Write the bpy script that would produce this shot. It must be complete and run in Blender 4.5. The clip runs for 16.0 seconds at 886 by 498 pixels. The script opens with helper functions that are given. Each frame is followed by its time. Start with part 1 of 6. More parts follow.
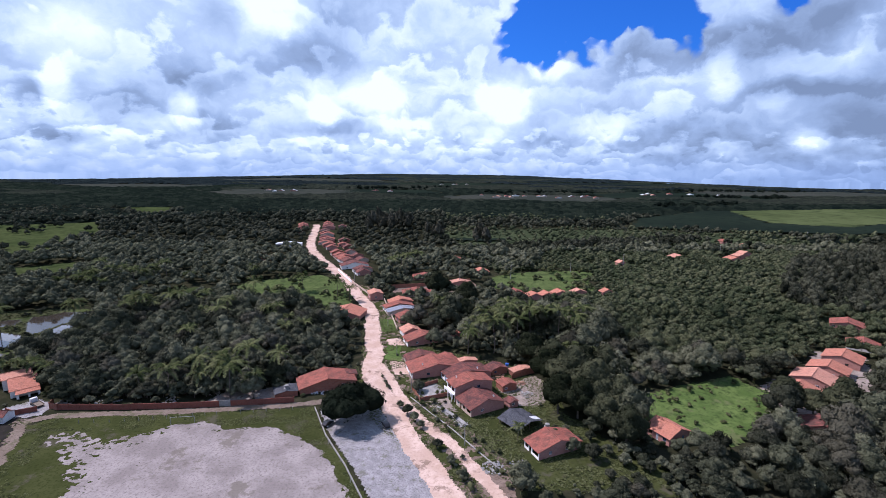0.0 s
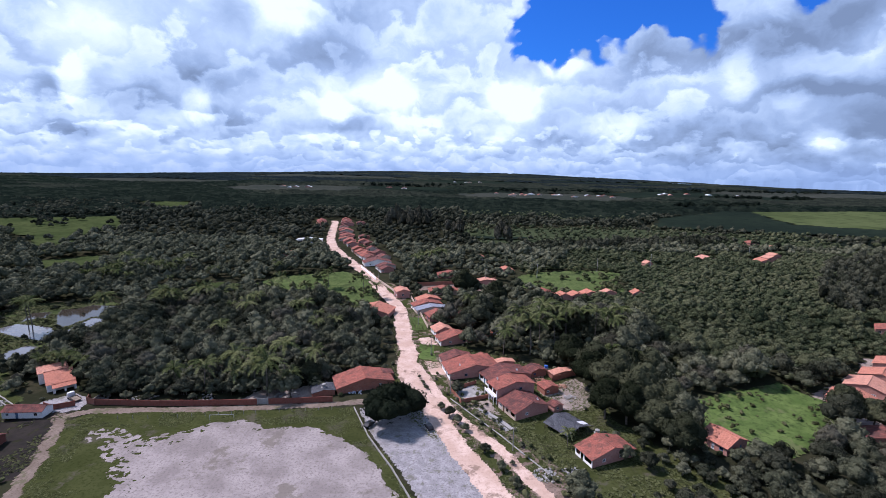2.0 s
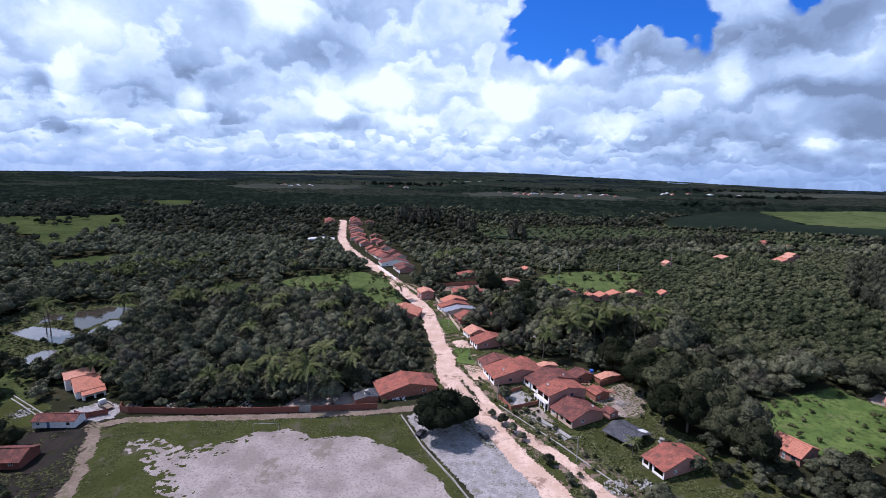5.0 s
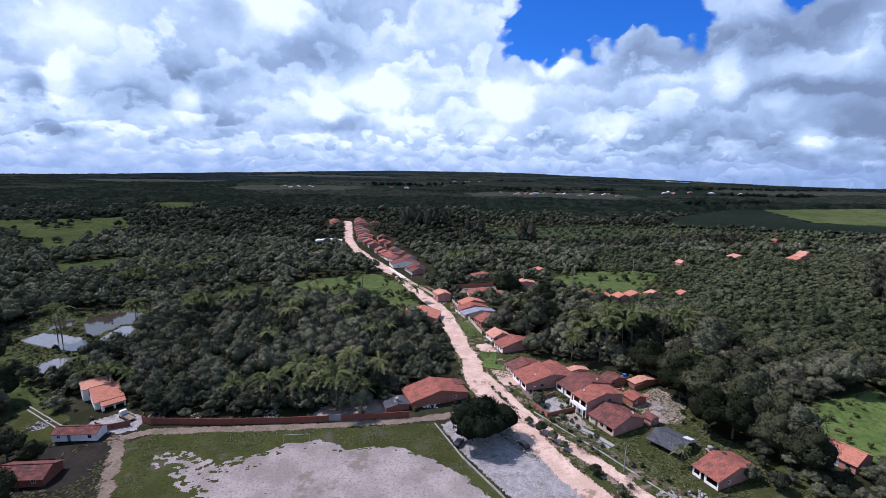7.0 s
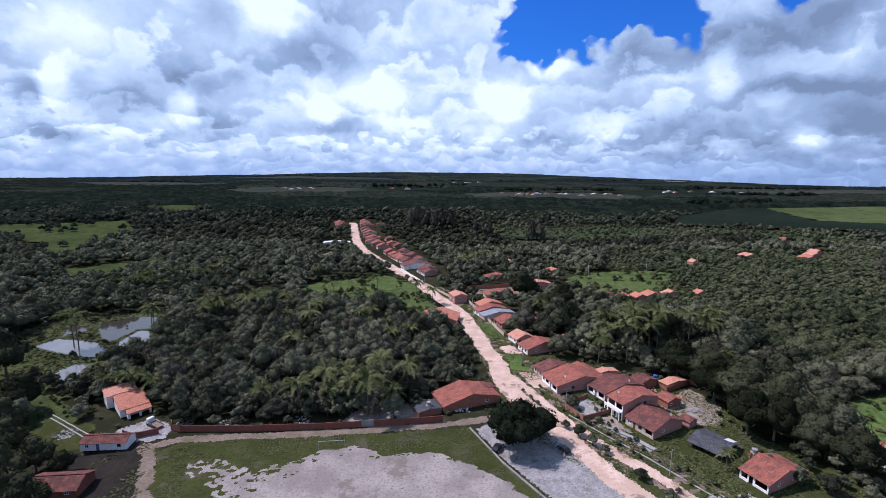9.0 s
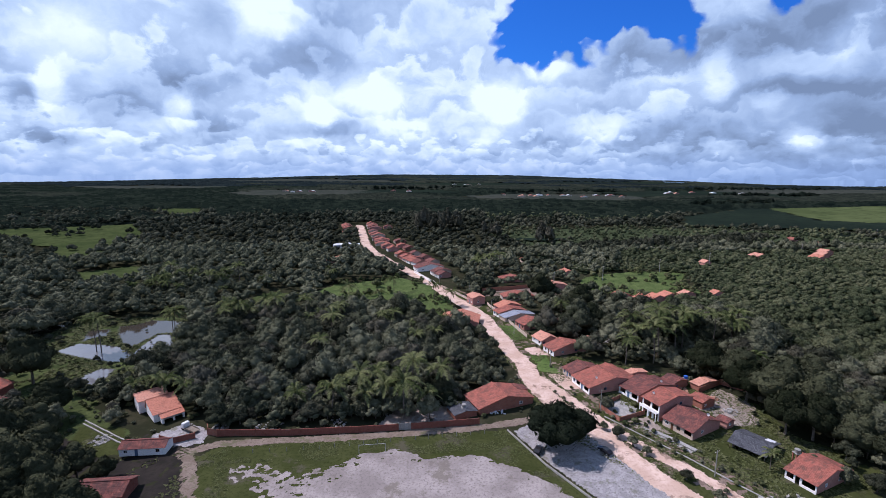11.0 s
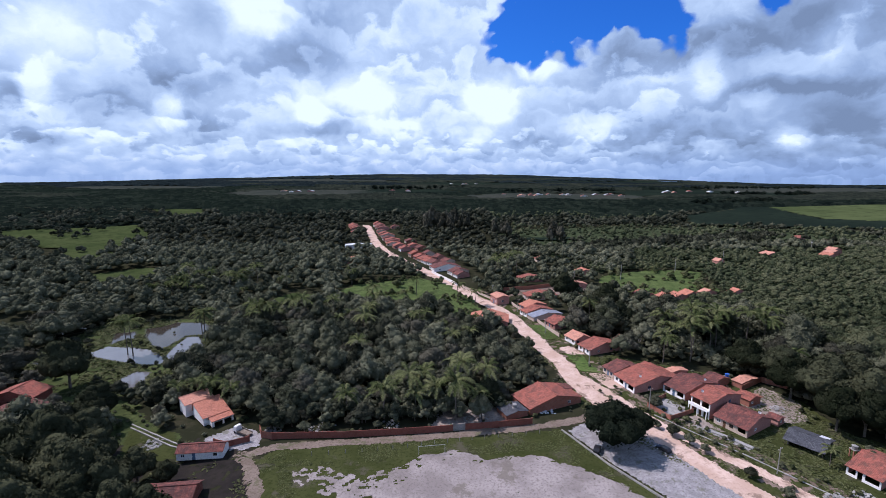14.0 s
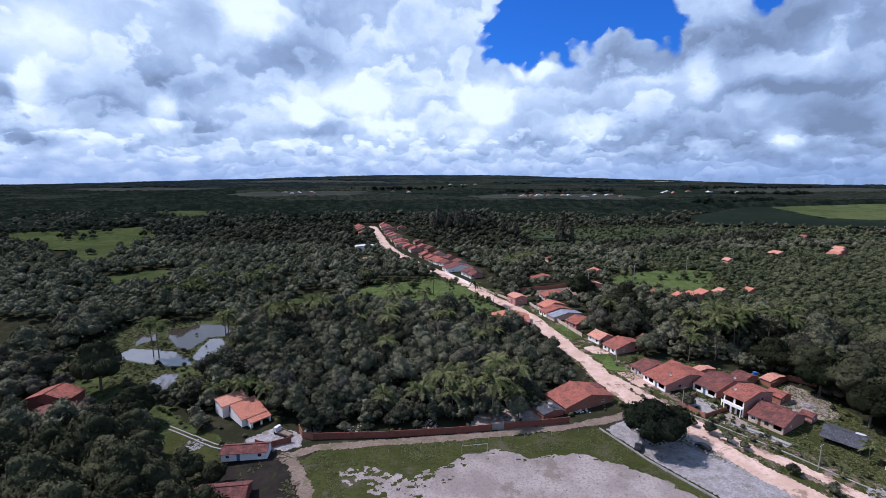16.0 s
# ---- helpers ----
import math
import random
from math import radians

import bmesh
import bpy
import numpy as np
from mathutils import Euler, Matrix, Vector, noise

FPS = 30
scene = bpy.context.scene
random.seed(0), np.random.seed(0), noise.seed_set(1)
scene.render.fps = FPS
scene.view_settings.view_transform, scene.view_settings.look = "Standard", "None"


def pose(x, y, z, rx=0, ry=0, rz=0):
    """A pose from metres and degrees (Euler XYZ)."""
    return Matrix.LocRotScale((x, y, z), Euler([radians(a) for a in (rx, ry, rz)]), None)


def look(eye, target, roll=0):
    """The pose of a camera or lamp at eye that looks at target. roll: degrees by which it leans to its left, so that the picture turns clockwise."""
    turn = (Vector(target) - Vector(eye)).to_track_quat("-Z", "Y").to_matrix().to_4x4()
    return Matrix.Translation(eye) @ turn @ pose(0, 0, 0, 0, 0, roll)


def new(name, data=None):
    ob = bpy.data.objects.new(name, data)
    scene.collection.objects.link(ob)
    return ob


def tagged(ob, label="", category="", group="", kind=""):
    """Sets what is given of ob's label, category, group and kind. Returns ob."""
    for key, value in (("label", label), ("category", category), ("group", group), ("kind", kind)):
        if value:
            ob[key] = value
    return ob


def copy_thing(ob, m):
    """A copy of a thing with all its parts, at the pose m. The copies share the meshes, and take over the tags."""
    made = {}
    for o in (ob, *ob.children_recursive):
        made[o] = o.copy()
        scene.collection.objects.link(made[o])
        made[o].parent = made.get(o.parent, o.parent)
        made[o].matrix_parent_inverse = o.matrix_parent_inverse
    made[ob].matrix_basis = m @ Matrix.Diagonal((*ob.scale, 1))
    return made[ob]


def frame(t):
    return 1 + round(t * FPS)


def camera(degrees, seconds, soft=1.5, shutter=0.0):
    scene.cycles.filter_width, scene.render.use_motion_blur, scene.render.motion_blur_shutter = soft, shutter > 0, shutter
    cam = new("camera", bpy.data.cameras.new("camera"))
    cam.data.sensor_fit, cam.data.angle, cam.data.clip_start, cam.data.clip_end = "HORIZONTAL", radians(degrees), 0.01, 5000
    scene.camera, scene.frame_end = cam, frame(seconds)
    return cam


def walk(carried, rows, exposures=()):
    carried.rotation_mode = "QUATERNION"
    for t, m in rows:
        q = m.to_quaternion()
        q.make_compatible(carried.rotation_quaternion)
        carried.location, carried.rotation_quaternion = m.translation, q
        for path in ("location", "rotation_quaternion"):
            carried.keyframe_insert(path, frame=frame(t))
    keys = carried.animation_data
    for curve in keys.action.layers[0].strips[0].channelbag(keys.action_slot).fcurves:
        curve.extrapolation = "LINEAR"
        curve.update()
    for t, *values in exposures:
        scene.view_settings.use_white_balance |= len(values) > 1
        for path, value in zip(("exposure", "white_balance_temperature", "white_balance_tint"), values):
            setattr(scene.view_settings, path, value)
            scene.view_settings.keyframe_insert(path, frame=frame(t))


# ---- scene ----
cam = camera(87.5, 16.0, soft=0.6)
PATH = [
    (0, (-1.50, 0.55, 81.58), (-1.70, 99.11, 64.67), 0.66),
    (0.2, (-2.66, 1.08, 81.48), (-2.90, 99.63, 64.50), 0.73),
    (0.3, (-3.24, 1.35, 81.42), (-4.39, 99.89, 64.41), 0.77),
    (0.4, (-3.82, 1.62, 81.36), (-5.90, 100.13, 64.32), 0.80),
    (0.5, (-4.40, 1.88, 81.28), (-7.10, 100.38, 64.21), 0.84),
    (1, (-7.30, 3.21, 80.97), (-9.90, 101.68, 63.76), 1.00),
    (1.5, (-10.24, 4.17, 80.79), (-12.65, 102.63, 63.46), 1.13),
    (2, (-13.32, 4.96, 80.55), (-15.52, 103.41, 63.16), 1.21),
    (2.5, (-16.40, 5.69, 80.33), (-18.35, 104.14, 62.90), 1.25),
    (3, (-19.50, 6.55, 80.03), (-21.27, 105.00, 62.58), 1.29),
    (3.5, (-22.52, 7.55, 79.81), (-24.11, 106.00, 62.34), 1.35),
    (4, (-25.46, 8.61, 79.57), (-26.90, 107.06, 62.08), 1.40),
    (6.5, (-40.13, 15.22, 79.01), (-40.95, 113.67, 61.50), 1.12),
    (7, (-42.92, 16.34, 78.77), (-43.58, 114.81, 61.32), 1.00),
    (7.5, (-45.74, 17.41, 78.60), (-46.26, 115.87, 61.12), 0.88),
    (8, (-48.49, 18.29, 78.41), (-48.86, 116.76, 60.96), 0.75),
    (8.5, (-51.18, 18.71, 78.26), (-51.42, 117.20, 60.92), 0.66),
    (11, (-65.79, 19.31, 77.90), (-65.40, 117.89, 61.13), 0.31),
    (11.5, (-68.75, 19.41, 77.85), (-68.17, 118.00, 61.15), 0.26),
    (12, (-71.77, 19.47, 77.80), (-70.84, 118.06, 61.09), 0.24),
    (12.5, (-74.83, 19.55, 77.83), (-73.48, 118.13, 61.10), 0.23),
    (13, (-77.94, 19.74, 77.88), (-76.36, 118.31, 61.10), 0.22),
    (13.5, (-81.08, 19.86, 77.94), (-79.34, 118.42, 61.11), 0.21),
    (14, (-84.20, 19.93, 77.95), (-82.27, 118.47, 61.09), 0.19),
    (14.5, (-87.23, 19.90, 77.99), (-84.97, 118.45, 61.15), 0.14),
    (15, (-90.36, 19.78, 78.06), (-87.99, 118.31, 61.19), 0.09),
    (15.5, (-93.48, 19.59, 78.12), (-90.92, 118.13, 61.30), 0.06),
    (16, (-97.02, 19.25, 78.06), (-94.28, 117.81, 61.37), 0.04),
]
walk(cam, [(t, look(eye, target, roll)) for t, eye, target, roll in PATH], [(0.0, 0.0, 5960, 30), (7.0, -0.06, 5960, 28.5), (16.0, -0.14, 5960, 27.5)])

# ---- light ----
SUN_DIR = Vector((-0.56, 0.24, 0.79)).normalized()
SUN_ELEV = math.asin(SUN_DIR.z)
SUN_AZ = math.atan2(SUN_DIR.x, SUN_DIR.y)
sun = new("sun", bpy.data.lights.new("sun", "SUN"))
sun.data.energy, sun.data.angle, sun.data.color = 6.0, radians(0.6), (1.0, 0.95, 0.87)
sun.matrix_basis = look((0, 0, 300), tuple(Vector((0, 0, 300)) - SUN_DIR))


class Graph:
    """Short hand for a node tree."""

    def __init__(self, tree):
        self.tree = tree
        tree.nodes.clear()

    def add(self, kind, **inputs):
        node = self.tree.nodes.new(kind)
        for key, value in inputs.items():
            self.put(node, key.replace("_", " "), value)
        return node

    def put(self, node, key, value):
        socket = node.inputs[int(key[1:])] if key[0] == "i" and key[1:].isdigit() else node.inputs[key]
        if isinstance(value, bpy.types.NodeSocket):
            self.tree.links.new(value, socket)
        else:
            socket.default_value = value

    def math(self, op, a, b=0.0, c=0.0):
        node = self.add("ShaderNodeMath", i0=a, i1=b, i2=c)
        node.operation = op
        return node.outputs[0]

    def noise(self, vec, scale, detail=4.0, rough=0.55, distort=0.0):
        node = self.add("ShaderNodeTexNoise", Scale=scale, Detail=detail, Roughness=rough, Distortion=distort)
        if vec is not None:
            self.put(node, "Vector", vec)
        return node.outputs["Fac"]

    def ramp(self, fac, *stops):
        node = self.add("ShaderNodeValToRGB", Fac=fac)
        el = node.color_ramp.elements
        while len(el) < len(stops):
            el.new(0.5)
        for e, (p, c) in zip(el, stops):
            e.position = p
            e.color = (*c, 1) if len(c) == 3 else c
        return node.outputs["Color"]

    def span(self, x, a, b, lo=0.0, hi=1.0):
        node = self.add("ShaderNodeMapRange", i0=x, i1=a, i2=b, i3=lo, i4=hi)
        node.interpolation_type = "SMOOTHSTEP"
        return node.outputs[0]

    def mix(self, fac, a, b, blend="MIX"):
        node = self.tree.nodes.new("ShaderNodeMix")
        node.data_type, node.blend_type = "RGBA", blend
        for key, value in ((0, fac), (6, a), (7, b)):
            if isinstance(value, bpy.types.NodeSocket):
                self.tree.links.new(value, node.inputs[key])
            else:
                node.inputs[key].default_value = (*value, 1) if isinstance(value, tuple) and len(value) == 3 else value
        return node.outputs[2]

    def scaled(self, vec, s):
        node = self.add("ShaderNodeMapping", Vector=vec)
        node.inputs["Scale"].default_value = s
        return node.outputs[0]


# broken cumulus over a blue sky: bright heads and grey undersides of the large clouds, small ones in rows towards the horizon
world = bpy.data.worlds.new("world")
scene.world = world
world.use_nodes = True
g = Graph(world.node_tree)
sky = g.add("ShaderNodeTexSky")
sky.sky_type, sky.sun_disc = "NISHITA", False
sky.sun_elevation, sky.sun_rotation = SUN_ELEV, SUN_AZ
sky.dust_density, sky.ozone_density = 0.6, 2.5
xyz = g.add("ShaderNodeSeparateXYZ", Vector=g.add("ShaderNodeTexCoord").outputs["Generated"])
el = g.math("MAXIMUM", g.math("ADD", xyz.outputs[2], 0.014), 0.0)
az = g.math("ARCTAN2", xyz.outputs[0], xyz.outputs[1])
flat = g.add("ShaderNodeCombineXYZ", X=az, Y=g.math("MULTIPLY", el, 1.25), Z=2.31).outputs[0]


def bent(p, scale, detail, far_):
    """p, pushed about by noise, so that the outlines curl."""
    node = g.add("ShaderNodeTexNoise", Vector=p, Scale=scale, Detail=detail, Roughness=0.58)
    shift = g.add("ShaderNodeVectorMath", i0=node.outputs["Color"], i1=(0.5, 0.5, 0.5))
    shift.operation = "SUBTRACT"
    q = g.add("ShaderNodeVectorMath", i0=shift.outputs[0], i1=(far_, far_, 0.0), i2=p)
    q.operation = "MULTIPLY_ADD"
    return q.outputs[0]


curl = bent(bent(flat, 9.0, 2.0, 0.045), 28.0, 4.0, 0.032)
cu = g.add("ShaderNodeSeparateXYZ", Vector=curl)
ca, ce = cu.outputs[0], g.math("DIVIDE", cu.outputs[1], 1.25)


def blobs(rows, firm=False):
    """The sum of spots, soft or with a firm edge: azimuth, height, half widths, strength."""
    total = 0.0
    for a0, e0, ra, re, depth in rows:
        a = g.math("DIVIDE", g.math("SUBTRACT", ca, a0), ra * 1.15)
        b = g.math("DIVIDE", g.math("SUBTRACT", ce, e0 + 0.014), re * 1.15)
        r2 = g.math("MULTIPLY_ADD", a, a, g.math("MULTIPLY", b, b))
        r2 = g.math("MULTIPLY", r2, r2) if firm else r2
        total = g.math("MULTIPLY_ADD", g.math("POWER", 2.718, g.math("MULTIPLY", r2, -1.0)), depth, total)
    return total


HEADS = [(-0.669, 0.206, 0.06, 0.042, 0.5), (-0.347, 0.279, 0.063, 0.036, 0.8), (-0.133, 0.144, 0.057, 0.041, 1.0), (-0.249, 0.118, 0.034, 0.024, 0.7),
         (-0.502, 0.101, 0.024, 0.025, 0.8), (-0.677, 0.131, 0.021, 0.033, 0.8), (-0.08, 0.083, 0.061, 0.017, 0.5), (-0.293, 0.153, 0.099, 0.026, 0.4),
         (0.12, 0.14, 0.058, 0.036, 1.0), (0.214, 0.192, 0.035, 0.019, 1.0), (0.318, 0.083, 0.05, 0.021, 0.6), (0.517, 0.17, 0.022, 0.038, 0.8),
         (0.648, 0.056, 0.026, 0.018, 0.8), (0.599, 0.119, 0.023, 0.012, 0.5), (0.699, 0.21, 0.031, 0.032, 0.5), (0.452, 0.143, 0.059, 0.033, 0.45),
         (0.539, 0.268, 0.04, 0.023, 0.5), (0.653, 0.172, 0.053, 0.027, 0.4), (0.086, 0.073, 0.049, 0.015, 0.5)]
BASES = [(-0.502, 0.149, 0.054, 0.029, 0.9), (-0.354, 0.17, 0.074, 0.027, 0.7), (-0.263, 0.215, 0.067, 0.028, 0.7), (-0.591, 0.108, 0.04, 0.022, 0.8),
         (-0.707, 0.113, 0.017, 0.023, 0.7), (-0.442, 0.082, 0.044, 0.015, 0.7), (-0.237, 0.079, 0.063, 0.014, 0.7), (-0.678, 0.049, 0.05, 0.013, 0.6),
         (-0.434, 0.265, 0.041, 0.028, 0.6), (-0.212, 0.276, 0.063, 0.047, 0.4), (0.555, 0.213, 0.069, 0.029, 0.8), (0.648, 0.137, 0.069, 0.014, 0.9),
         (0.725, 0.092, 0.048, 0.031, 0.9), (0.447, 0.074, 0.07, 0.018, 0.7), (0.184, 0.1, 0.04, 0.029, 0.5), (0.226, 0.058, 0.07, 0.012, 0.5),
         (0.667, 0.238, 0.044, 0.023, 0.6), (0.377, 0.219, 0.044, 0.029, 0.6)]
BLUES = [(0.300, 0.300, 0.17, 0.085, 1.0), (0.165, 0.245, 0.05, 0.05, 0.7), (0.430, 0.243, 0.045, 0.05, 0.6), (0.615, 0.275, 0.03, 0.02, 0.9)]

def mass(lift):
    """Heaped clouds high up, small flat ones in rows towards the horizon."""
    out = []
    for squash, scale, up in ((1.25, 6.0, 1.0), (2.2, 20.0, 0.4)):
        p = g.add("ShaderNodeCombineXYZ", X=az, Y=g.math("MULTIPLY", g.math("ADD", el, lift * up), squash), Z=0.7).outputs[0]
        node = g.add("ShaderNodeTexVoronoi", Vector=bent(p, scale * 2.0, 3.0, 0.7 / scale), Scale=scale)
        node.feature, node.voronoi_dimensions = "SMOOTH_F1", "2D"
        out.append(g.math("MULTIPLY_ADD", g.math("SUBTRACT", 0.5, node.outputs["Distance"]), 0.5, g.noise(p, scale * 0.8, 5.0, 0.55)))
    return g.add("ShaderNodeMix", i0=high, i2=out[1], i3=out[0]).outputs[0]


def heaps(scale):
    node = g.add("ShaderNodeTexVoronoi", Vector=curl, Scale=scale)
    node.feature, node.voronoi_dimensions = "SMOOTH_F1", "2D"
    return g.math("SUBTRACT", 0.42, node.outputs["Distance"])


high = g.span(el, 0.06, 0.15)
here = mass(0.0)
# banks of cloud one behind another: each has a bright domed head and fades to its grey base
bank = g.math("MULTIPLY", g.math("LOGARITHM", g.math("ADD", ce, 0.035), 2.718), -2.3)
dome = g.add("ShaderNodeMix", i0=high, i2=g.math("ADD", heaps(24.0), g.math("MULTIPLY", heaps(60.0), 0.4)), i3=g.math("ADD", heaps(8.0), g.math("MULTIPLY", heaps(21.0), 0.5))).outputs[0]
bank = g.math("MULTIPLY_ADD", dome, 1.3, g.math("MULTIPLY_ADD", here, 1.8, bank))
bank = g.math("MULTIPLY_ADD", g.noise(curl, 34.0, 5.0, 0.6), 0.9, bank)
depth_ = g.math("FRACT", bank)
head = g.math("SUBTRACT", g.span(depth_, 0.74, 1.0), g.span(depth_, 0.0, 0.74, 0.0, 1.0))
head = g.math("ADD", head, 0.5)
light = g.math("MULTIPLY_ADD", g.math("SUBTRACT", blobs(HEADS, True), blobs(BASES)), 0.42, 0.63)
light = g.math("MULTIPLY_ADD", head, g.math("MULTIPLY_ADD", g.noise(flat, 8.0, 2.0, 0.5), 0.62, -0.12), light)
light = g.math("MULTIPLY_ADD", g.math("SUBTRACT", here, 0.56), g.math("MULTIPLY_ADD", high, -0.6, 1.0), light)
light = g.math("MULTIPLY_ADD", g.math("SUBTRACT", g.noise(curl, 26.0, 6.0, 0.62), 0.5), 0.26, light)
light = g.math("SUBTRACT", light, g.span(az, 0.1, 0.7, 0.0, 0.32))
puff = g.ramp(light, (0.04, (0.27, 0.405, 0.57)), (0.34, (0.44, 0.655, 0.90)), (0.62, (0.71, 0.98, 1.20)), (0.92, (1.18, 1.44, 1.50)))
haze = g.span(el, 0.004, 0.06, 0.6, 0.0)
puff = g.mix(haze, puff, (0.37, 0.60, 0.96))
clear = g.math("SUBTRACT", blobs(BLUES), blobs([(0.385, 0.222, 0.046, 0.032, 0.9)]))
clear = g.math("MULTIPLY_ADD", g.math("ADD", heaps(34.0), g.math("SUBTRACT", here, 0.5)), -0.5, clear)
gap = g.span(clear, 0.40, 0.62)
wide = g.math("MULTIPLY", g.span(here, 0.56, 0.44), g.span(el, 0.38, 0.6))
gap = g.math("MAXIMUM", gap, wide)
blue = g.mix(1.0, sky.outputs[0], (0.020, 0.083, 0.185), "MULTIPLY")
g.tree.links.new(g.add("ShaderNodeBackground", Color=g.mix(gap, puff, blue), Strength=0.78).outputs[0],
                 g.add("ShaderNodeOutputWorld").inputs[0])


# ---- materials ----
def material(name, rough=0.8, metal=0.0):
    m = bpy.data.materials.new(name)
    m.use_nodes = True
    g = Graph(m.node_tree)
    b = g.add("ShaderNodeBsdfPrincipled", Roughness=rough, Metallic=metal)
    b.inputs["Specular IOR Level"].default_value = 0.08
    g.tree.links.new(b.outputs[0], g.add("ShaderNodeOutputMaterial").inputs[0])
    return m, g, b


def bump(g, b, height, strength, distance):
    node = g.add("ShaderNodeBump", Height=height, Strength=strength, Distance=distance)
    g.put(b, "Normal", node.outputs[0])


def place(g):
    return g.add("ShaderNodeNewGeometry").outputs["Position"]


def surface(name, a, b_, c, coarse, fine, rough=0.9, relief=0.05, stain=None):
    """Ground or render: three tones, mixed at a coarse and a fine scale, in metres."""
    m, g, b = material(name, rough)
    if rough > 0.92:
        b.inputs["Specular IOR Level"].default_value = 0.0
    p = place(g)
    n1, n2 = g.noise(p, 1 / coarse, 5, 0.6), g.noise(p, 1 / fine, 6, 0.65)
    col = g.mix(g.span(n1, 0.36, 0.64), a, b_)
    col = g.mix(g.span(n2, 0.45, 0.72), col, c)
    if stain:
        col = g.mix(g.math("MULTIPLY", g.span(g.noise(p, 0.8 / coarse, 8, 0.7), 0.55, 0.62), 0.8), col, stain)
    g.put(b, "Base Color", col)
    bump(g, b, n2, 0.6, relief)
    return m


def leaves(name, dark, mid, light, size=9.0):
    m, g, b = material(name, 0.62)
    b.inputs["Specular IOR Level"].default_value = 0.0
    geo = g.add("ShaderNodeNewGeometry")
    n = g.noise(geo.outputs["Position"], 1 / size, 3, 0.6)
    broad = g.noise(geo.outputs["Position"], 1 / 70.0, 2, 0.5)
    tint = g.add("ShaderNodeAttribute")
    tint.attribute_name = "tint"
    own = g.math("FRACT", g.math("ADD", g.math("MULTIPLY", g.add("ShaderNodeObjectInfo").outputs["Random"], 7.3), tint.outputs["Fac"]))
    v = g.math("ADD", g.math("MULTIPLY", n, 0.34), g.math("MULTIPLY", geo.outputs["Random Per Island"], 0.26))
    v = g.math("ADD", v, g.math("MULTIPLY", own, 0.50))
    v = g.math("ADD", v, g.math("MULTIPLY", g.math("SUBTRACT", broad, 0.5), 0.7))
    g.put(b, "Base Color", g.ramp(v, (0.2, dark), (0.5, mid), (0.85, light)))
    bump(g, b, g.noise(geo.outputs["Position"], 14.0 / size, 4, 0.7), 1.0, 0.1 * size)
    return m


LEAF = leaves("foliage", (0.028, 0.033, 0.021), (0.086, 0.093, 0.058), (0.154, 0.158, 0.102))
LEAF_DARK = leaves("dark_foliage", (0.012, 0.014, 0.009), (0.037, 0.041, 0.027), (0.082, 0.085, 0.057))
LEAF_MANGO = leaves("mango_foliage", (0.005, 0.009, 0.006), (0.014, 0.019, 0.012), (0.034, 0.041, 0.024))
LEAF_FRUIT = leaves("fruit_tree_foliage", (0.013, 0.017, 0.009), (0.035, 0.040, 0.023), (0.078, 0.083, 0.046))
LEAF_BUSH = leaves("bush_foliage", (0.032, 0.045, 0.021), (0.073, 0.081, 0.037), (0.134, 0.139, 0.069))
WEED = leaves("weed_foliage", (0.050, 0.062, 0.024), (0.075, 0.087, 0.035), (0.108, 0.114, 0.054), 5.0)
LEAF_SCRUB = leaves("scrub_foliage", (0.031, 0.042, 0.022), (0.063, 0.075, 0.039), (0.109, 0.117, 0.064), 14.0)
# blue of distant haze mixed into the leaf colour
LEAF_FAR = leaves("hazy_far_foliage", (0.008, 0.013, 0.014), (0.013, 0.020, 0.021), (0.020, 0.028, 0.027), 60.0)
# leaves darkened in colour as under a cloud's shadow; also used for dark tree rows
LEAF_DEEP = leaves("dark_cloud_shaded_foliage", (0.006, 0.010, 0.008), (0.011, 0.017, 0.012), (0.020, 0.027, 0.019), 25.0)
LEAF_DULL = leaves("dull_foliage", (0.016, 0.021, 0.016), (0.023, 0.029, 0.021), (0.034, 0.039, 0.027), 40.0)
LEAF_GREY = leaves("grey_foliage", (0.033, 0.034, 0.024), (0.065, 0.063, 0.044), (0.098, 0.095, 0.070))
FROND = leaves("palm_frond", (0.031, 0.045, 0.015), (0.074, 0.090, 0.035), (0.158, 0.168, 0.077))
BARK = surface("bark", (0.10, 0.085, 0.07), (0.15, 0.13, 0.11), (0.07, 0.06, 0.05), 1.0, 0.15)
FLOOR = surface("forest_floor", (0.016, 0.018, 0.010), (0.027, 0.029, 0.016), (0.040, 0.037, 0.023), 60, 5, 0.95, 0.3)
SCRUBLAND = surface("leafy_scrub_floor", (0.034, 0.046, 0.023), (0.052, 0.066, 0.033), (0.022, 0.031, 0.016), 14, 1.6, 0.95, 0.5)
GRASS = surface("short_grass", (0.034, 0.041, 0.014), (0.048, 0.055, 0.020), (0.022, 0.027, 0.009), 9, 0.9, 0.95, 0.08,
                (0.070, 0.064, 0.045))
MEADOW = surface("meadow_grass", (0.056, 0.092, 0.025), (0.088, 0.128, 0.038), (0.034, 0.056, 0.018), 11, 1.6, 0.95, 0.4,
                 (0.098, 0.112, 0.048))
ROUGH = surface("rough_pasture", (0.057, 0.083, 0.028), (0.081, 0.108, 0.038), (0.034, 0.053, 0.018), 9, 1.3, 0.95, 0.25,
                (0.04, 0.055, 0.022))
PASTURE = surface("pasture_grass", (0.033, 0.047, 0.017), (0.050, 0.064, 0.024), (0.022, 0.032, 0.012), 30, 5, 0.95, 0.2)
CROP = surface("crop_field", (0.046, 0.062, 0.024), (0.066, 0.084, 0.034), (0.032, 0.046, 0.019), 120, 18, 0.95, 0.1)
